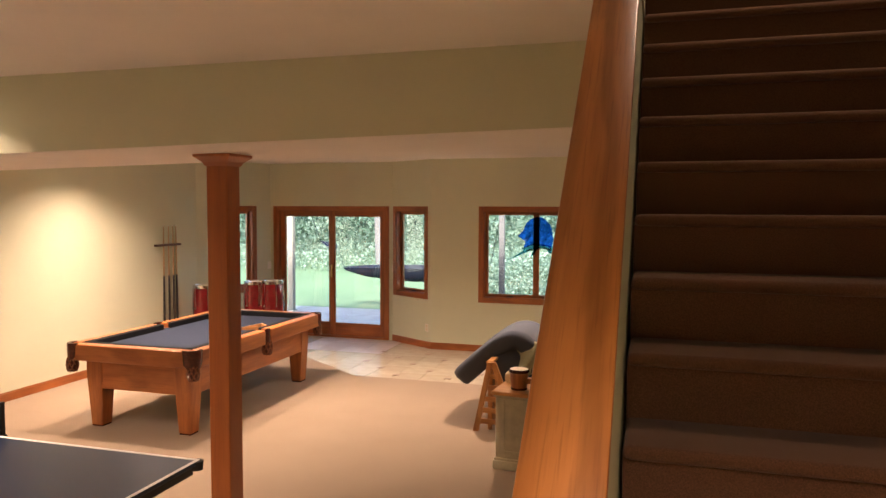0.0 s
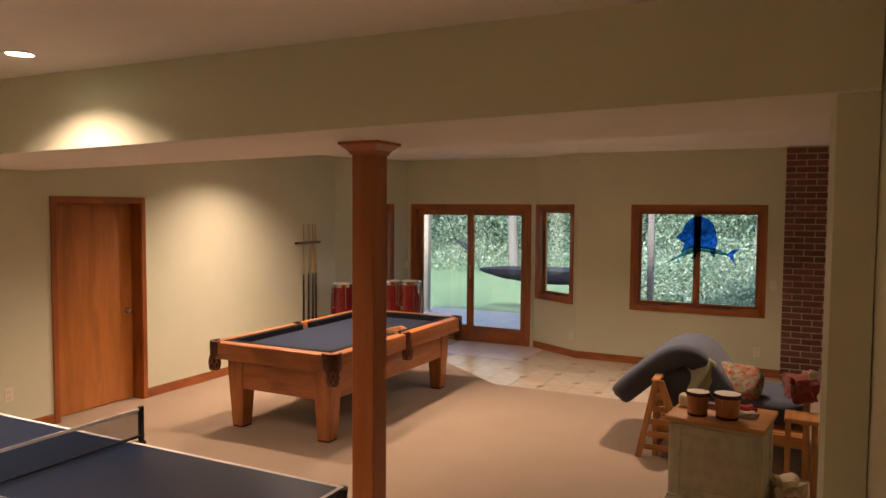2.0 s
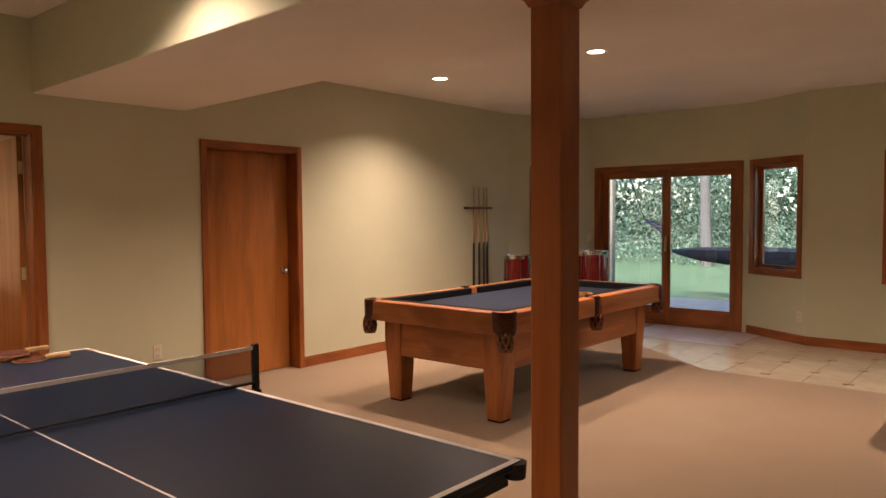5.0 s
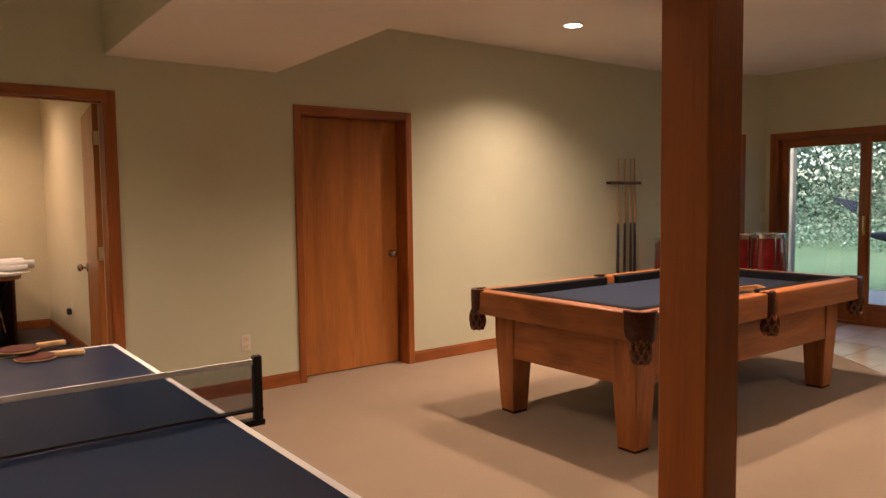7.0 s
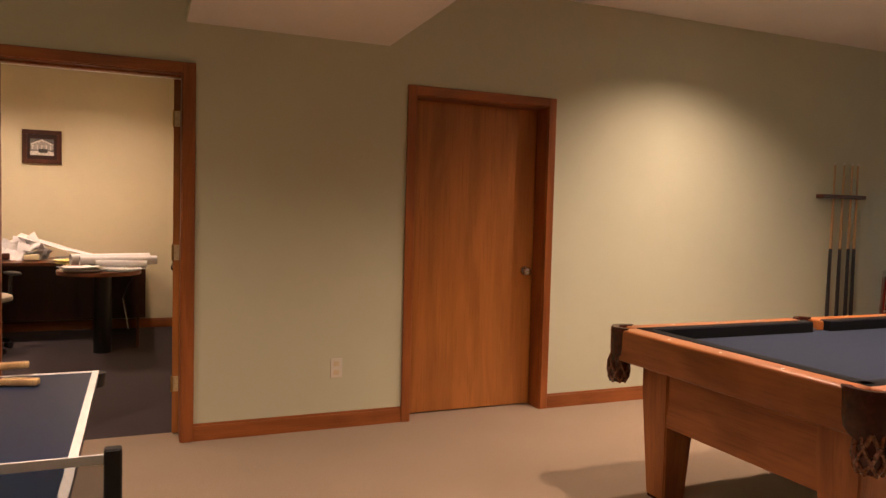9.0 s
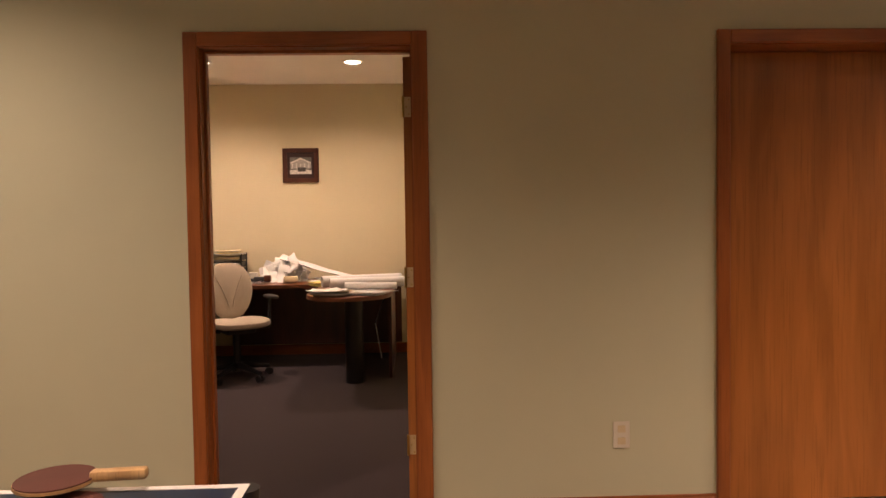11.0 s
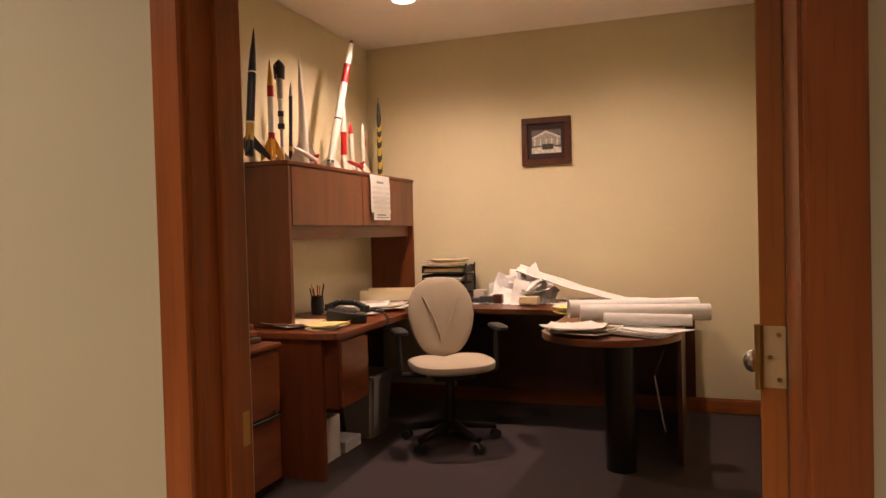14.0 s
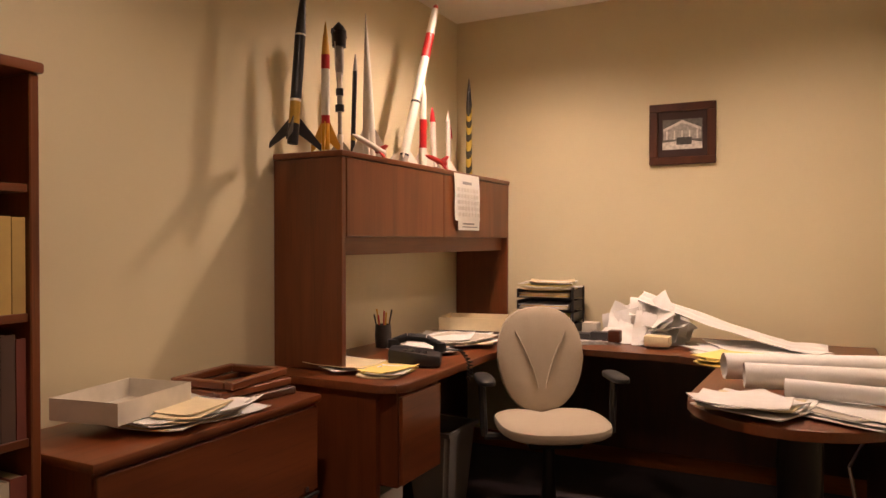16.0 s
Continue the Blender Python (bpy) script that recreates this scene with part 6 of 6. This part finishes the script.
scatter("far_woods", pts[keep], 0.046, LEAF2, "dense pale green leaves of the woods", "woods")
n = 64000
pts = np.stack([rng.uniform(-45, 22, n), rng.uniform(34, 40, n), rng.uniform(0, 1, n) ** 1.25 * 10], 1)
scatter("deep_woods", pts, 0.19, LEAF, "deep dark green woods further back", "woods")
n = 22000
pts = np.stack([rng.uniform(-26, 10, n), rng.uniform(22.6, 26.5, n), np.abs(rng.normal(0, 0.45, n)) - 0.1], 1)
scatter("undergrowth", pts, 0.05, LEAF2, "low leafy undergrowth at the lawn's edge", "shrubs")
n = 42000
pts = np.stack([rng.uniform(-4.7, 5, n), rng.uniform(16.6, 20.5, n), rng.uniform(0, 1, n)], 1)
pts[:, 2] = -0.12 + pts[:, 2] ** 0.8 * (0.35 + 0.30 * (pts[:, 1] - 16.6) + 0.25 * np.sin(pts[:, 0] * 2.1) * np.sin(pts[:, 1] * 1.7))
scatter("shrub_bank", pts, 0.045, LEAF2, "dense bank of low shrubs beside the lawn", "shrubs")
for x, y, w, m in ((-6.95, 13.45, 0.06, plain("weathered_post", (0.22, 0.19, 0.15), 0.9, 0, 0.2, 12, 0.3)), (-2.6, 13.45, 0.05, BARK)):
    po = thing("deck_post", pose(x, y, -0.05), "square weathered wooden post on the patio", "post", "deck posts")
    part("shaft", B(-w, w, -w, w, 0.02, 3.1, bevel=0.01), m, po)
    part("foot", B(-w - 0.02, w + 0.02, -w - 0.02, w + 0.02, 0, 0.03), M["steel"], po)

# hammock
HM = fabric("navy_canvas", (0.006, 0.009, 0.017), (0.012, 0.016, 0.028), 200, 0.9, 0.3, 0.0)
ham = thing("hammock", pose(-5.0, 14.6, 0), "dark navy hammock strung outside across the lawn", "hammock")


def bed(u, v):
    shape = max(0.0, math.sin(math.pi * min(1.0, 0.02 + 0.98 * u))) ** 0.6
    w = (v - 0.5) * 2
    z = 0.77 - 0.26 * shape + 0.31 * shape * w * w + 0.02 * w * shape + 0.012 * noise.noise(Vector((u * 9, w * 2, 0)))
    return (-1.29 + 3.2 * u, w * 0.30 * shape, z)


part("bed", grid(bmesh.new(), 32, 10, bed), HM, ham)
bm = bmesh.new()
grid(bm, 8, 4, lambda u, v: (-1.85 + 0.37 * u, 0.08 * (v - 0.5), 1.33 - 0.17 * u + (0.01 + 0.19 * u) * (v - 0.5)))
part("gathered_end", bm, HM, ham)
for s in (-1, 1):
    part("rope", tube(bmesh.new(), [(-1.85, 0, 1.33), (-1.95, -1.07 + s * 0.01, 2.9)], 0.006, 6), HM, ham)
    part("cord", tube(bmesh.new(), [(-1.48, s * 0.03, 1.15 + s * 0.08), (-1.29, 0, 0.77)], 0.004, 6), HM, ham)
    part("rope", tube(bmesh.new(), [(1.90, 0, 0.77), (2.4, -1.08 + s * 0.01, 2.1)], 0.006, 6), HM, ham)

# ---- pieces: floor tiles and bricks ----
def inside(x, y, poly):
    r = False
    for (x0, y0), (x1, y1) in zip(poly, poly[1:] + poly[:1]):
        if (y0 > y) != (y1 > y) and x < (x1 - x0) * (y - y0) / (y1 - y0) + x0:
            r = not r
    return r


def stone(name, a, b, rough=0.3):
    n = N(name)
    base = n.mix(n.random(), a, b)
    n.put("Base Color", n.mix(n.ramp(n.noise(7, 6), (0.35, (0, 0, 0)), (0.7, (0.5, 0.5, 0.5))), base, dim(a, 0.8)))
    n.put("Roughness", rough).bump(n.noise(30, 4), 0.1, 0.002)
    return n.m


T = 0.33
cream = stone("cream_tile", (0.62, 0.54, 0.41), (0.72, 0.64, 0.50), 0.17)
slate = stone("slate_tile", (0.50, 0.42, 0.39), (0.70, 0.62, 0.58), 0.35)
darkst = stone("dark_inset", (0.20, 0.12, 0.07), (0.30, 0.19, 0.12), 0.35)
floor_tiles = bpy.data.objects["floor_tiles"]
g = 0.002
full = mesh_of("tile", B(-T / 2 + g, T / 2 - g, -T / 2 + g, T / 2 - g, -0.0075, 0.0, bevel=0.0012), cream)
slate_me = mesh_of("tile", B(-T / 2 + g, T / 2 - g, -T / 2 + g, T / 2 - g, -0.0075, 0.001, bevel=0.0015), slate)
i0 = 0
for i in range(17):
    for j in range(8):
        x, y = -5.2 + T * (i + 0.5), 8.36 + T * (j + 0.5)
        corners = [(x + sx * (T / 2 - 0.01), y + sy * (T / 2 - 0.01)) for sx in (-1, 1) for sy in (-1, 1)]
        if y > YS - 0.05 or (x > P_NE[0] + 0.2 and y > YN):
            continue
        if all(inside(*c, TILE) for c in corners):
            me = slate_me if (-5.0 < x < -3.6 and y > 9.55) else full
        elif any(inside(*c, TILE) for c in corners):
            me = None
        else:
            continue
        if me is None:
            clip = [p for p in corners if inside(*p, TILE)]
            bm = B(-T / 2 + g, T / 2 - g, -T / 2 + g, T / 2 - g, -0.0075, 0.002)
            # trim along the slanted carpet edge
            for (x0, y0), (x1, y1) in zip(TILE, TILE[1:] + TILE[:1]):
                nrm = Vector((-(y1 - y0), x1 - x0, 0)).normalized()
                geom = list(bm.verts) + list(bm.edges) + list(bm.faces)
                if x0 in (-5.3, -4.95) or x1 in (-4.95, -3.40):
                    res = bmesh.ops.bisect_plane(bm, geom=geom, plane_co=(x0 - x, y0 - y, 0), plane_no=-nrm, clear_outer=True)
                    ed = [e for e in res["geom_cut"] if isinstance(e, bmesh.types.BMEdge)]
                    if ed:
                        bmesh.ops.contextual_create(bm, geom=ed)
            if not bm.faces:
                bm.free()
                continue
            me = mesh_of("tile", bm, cream)
        ob = new("tile", me)
        ob.parent = floor_tiles
        ob.location = (x, y, 0)
inset = mesh_of("inset_tile", B(-0.042, 0.042, -0.03, 0.03, 0.0, 0.0035, bevel=0.001), darkst)
for i in range(1, 17):
    for j in range(1, 8):
        x, y = -5.2 + T * i, 8.36 + T * j - T / 2
        if (i + j) % 2 or not inside(x, y, TILE) or not inside(x - 0.12, y - 0.12, TILE) or y > YN - 0.1 or (x < -3.55 and y > 9.45):
            continue
        ob = new("inset_tile", inset)
        ob.parent = floor_tiles
        ob.location = (x, y, 0)

# brick chimney beside the window
brick_mat = N("brick")
_bc = brick_mat.mix(brick_mat.random(), (0.13, 0.045, 0.03), (0.24, 0.095, 0.06))
brick_mat.put("Base Color", brick_mat.mix(brick_mat.ramp(brick_mat.noise(22, 5), (0.35, (0, 0, 0)), (0.75, (0.7, 0.7, 0.7))), _bc, (0.10, 0.04, 0.03))).put("Roughness", 0.9)
brick_mat.bump(brick_mat.noise(70, 4), 0.5, 0.004)
BX, BYF = -0.475, 10.10
chim = solid("wall_brick", B(BX + 0.006, 1.3, BYF + 0.008, 10.3, 0, FAR), plain("mortar", (0.45, 0.40, 0.34), 0.95, 0, 0.12, 30, 0.3), "dark red brick chimney wall", "wall", "structure")
bw, bh, jt = 0.205, 0.062, 0.012
wide = mesh_of("brick", B(0, bw, 0, 0.06, 0, bh, bevel=0.003), brick_mat.m)
half = mesh_of("brick", B(0, bw / 2 - jt / 2, 0, 0.06, 0, bh, bevel=0.003), brick_mat.m)
z, row = 0.006, 0
while z + bh < FAR:
    x = BX
    first = True
    while x < 0.75:
        me = half if first and row % 2 else wide
        ob = new("brick", me)
        ob.parent = chim
        ob.location = (x, BYF + 0.0012 * ((row * 7 + int(x * 40)) % 3), z)
        x += (bw / 2 - jt / 2 if me is half else bw) + jt
        first = False
    z, row = z + bh + jt, row + 1
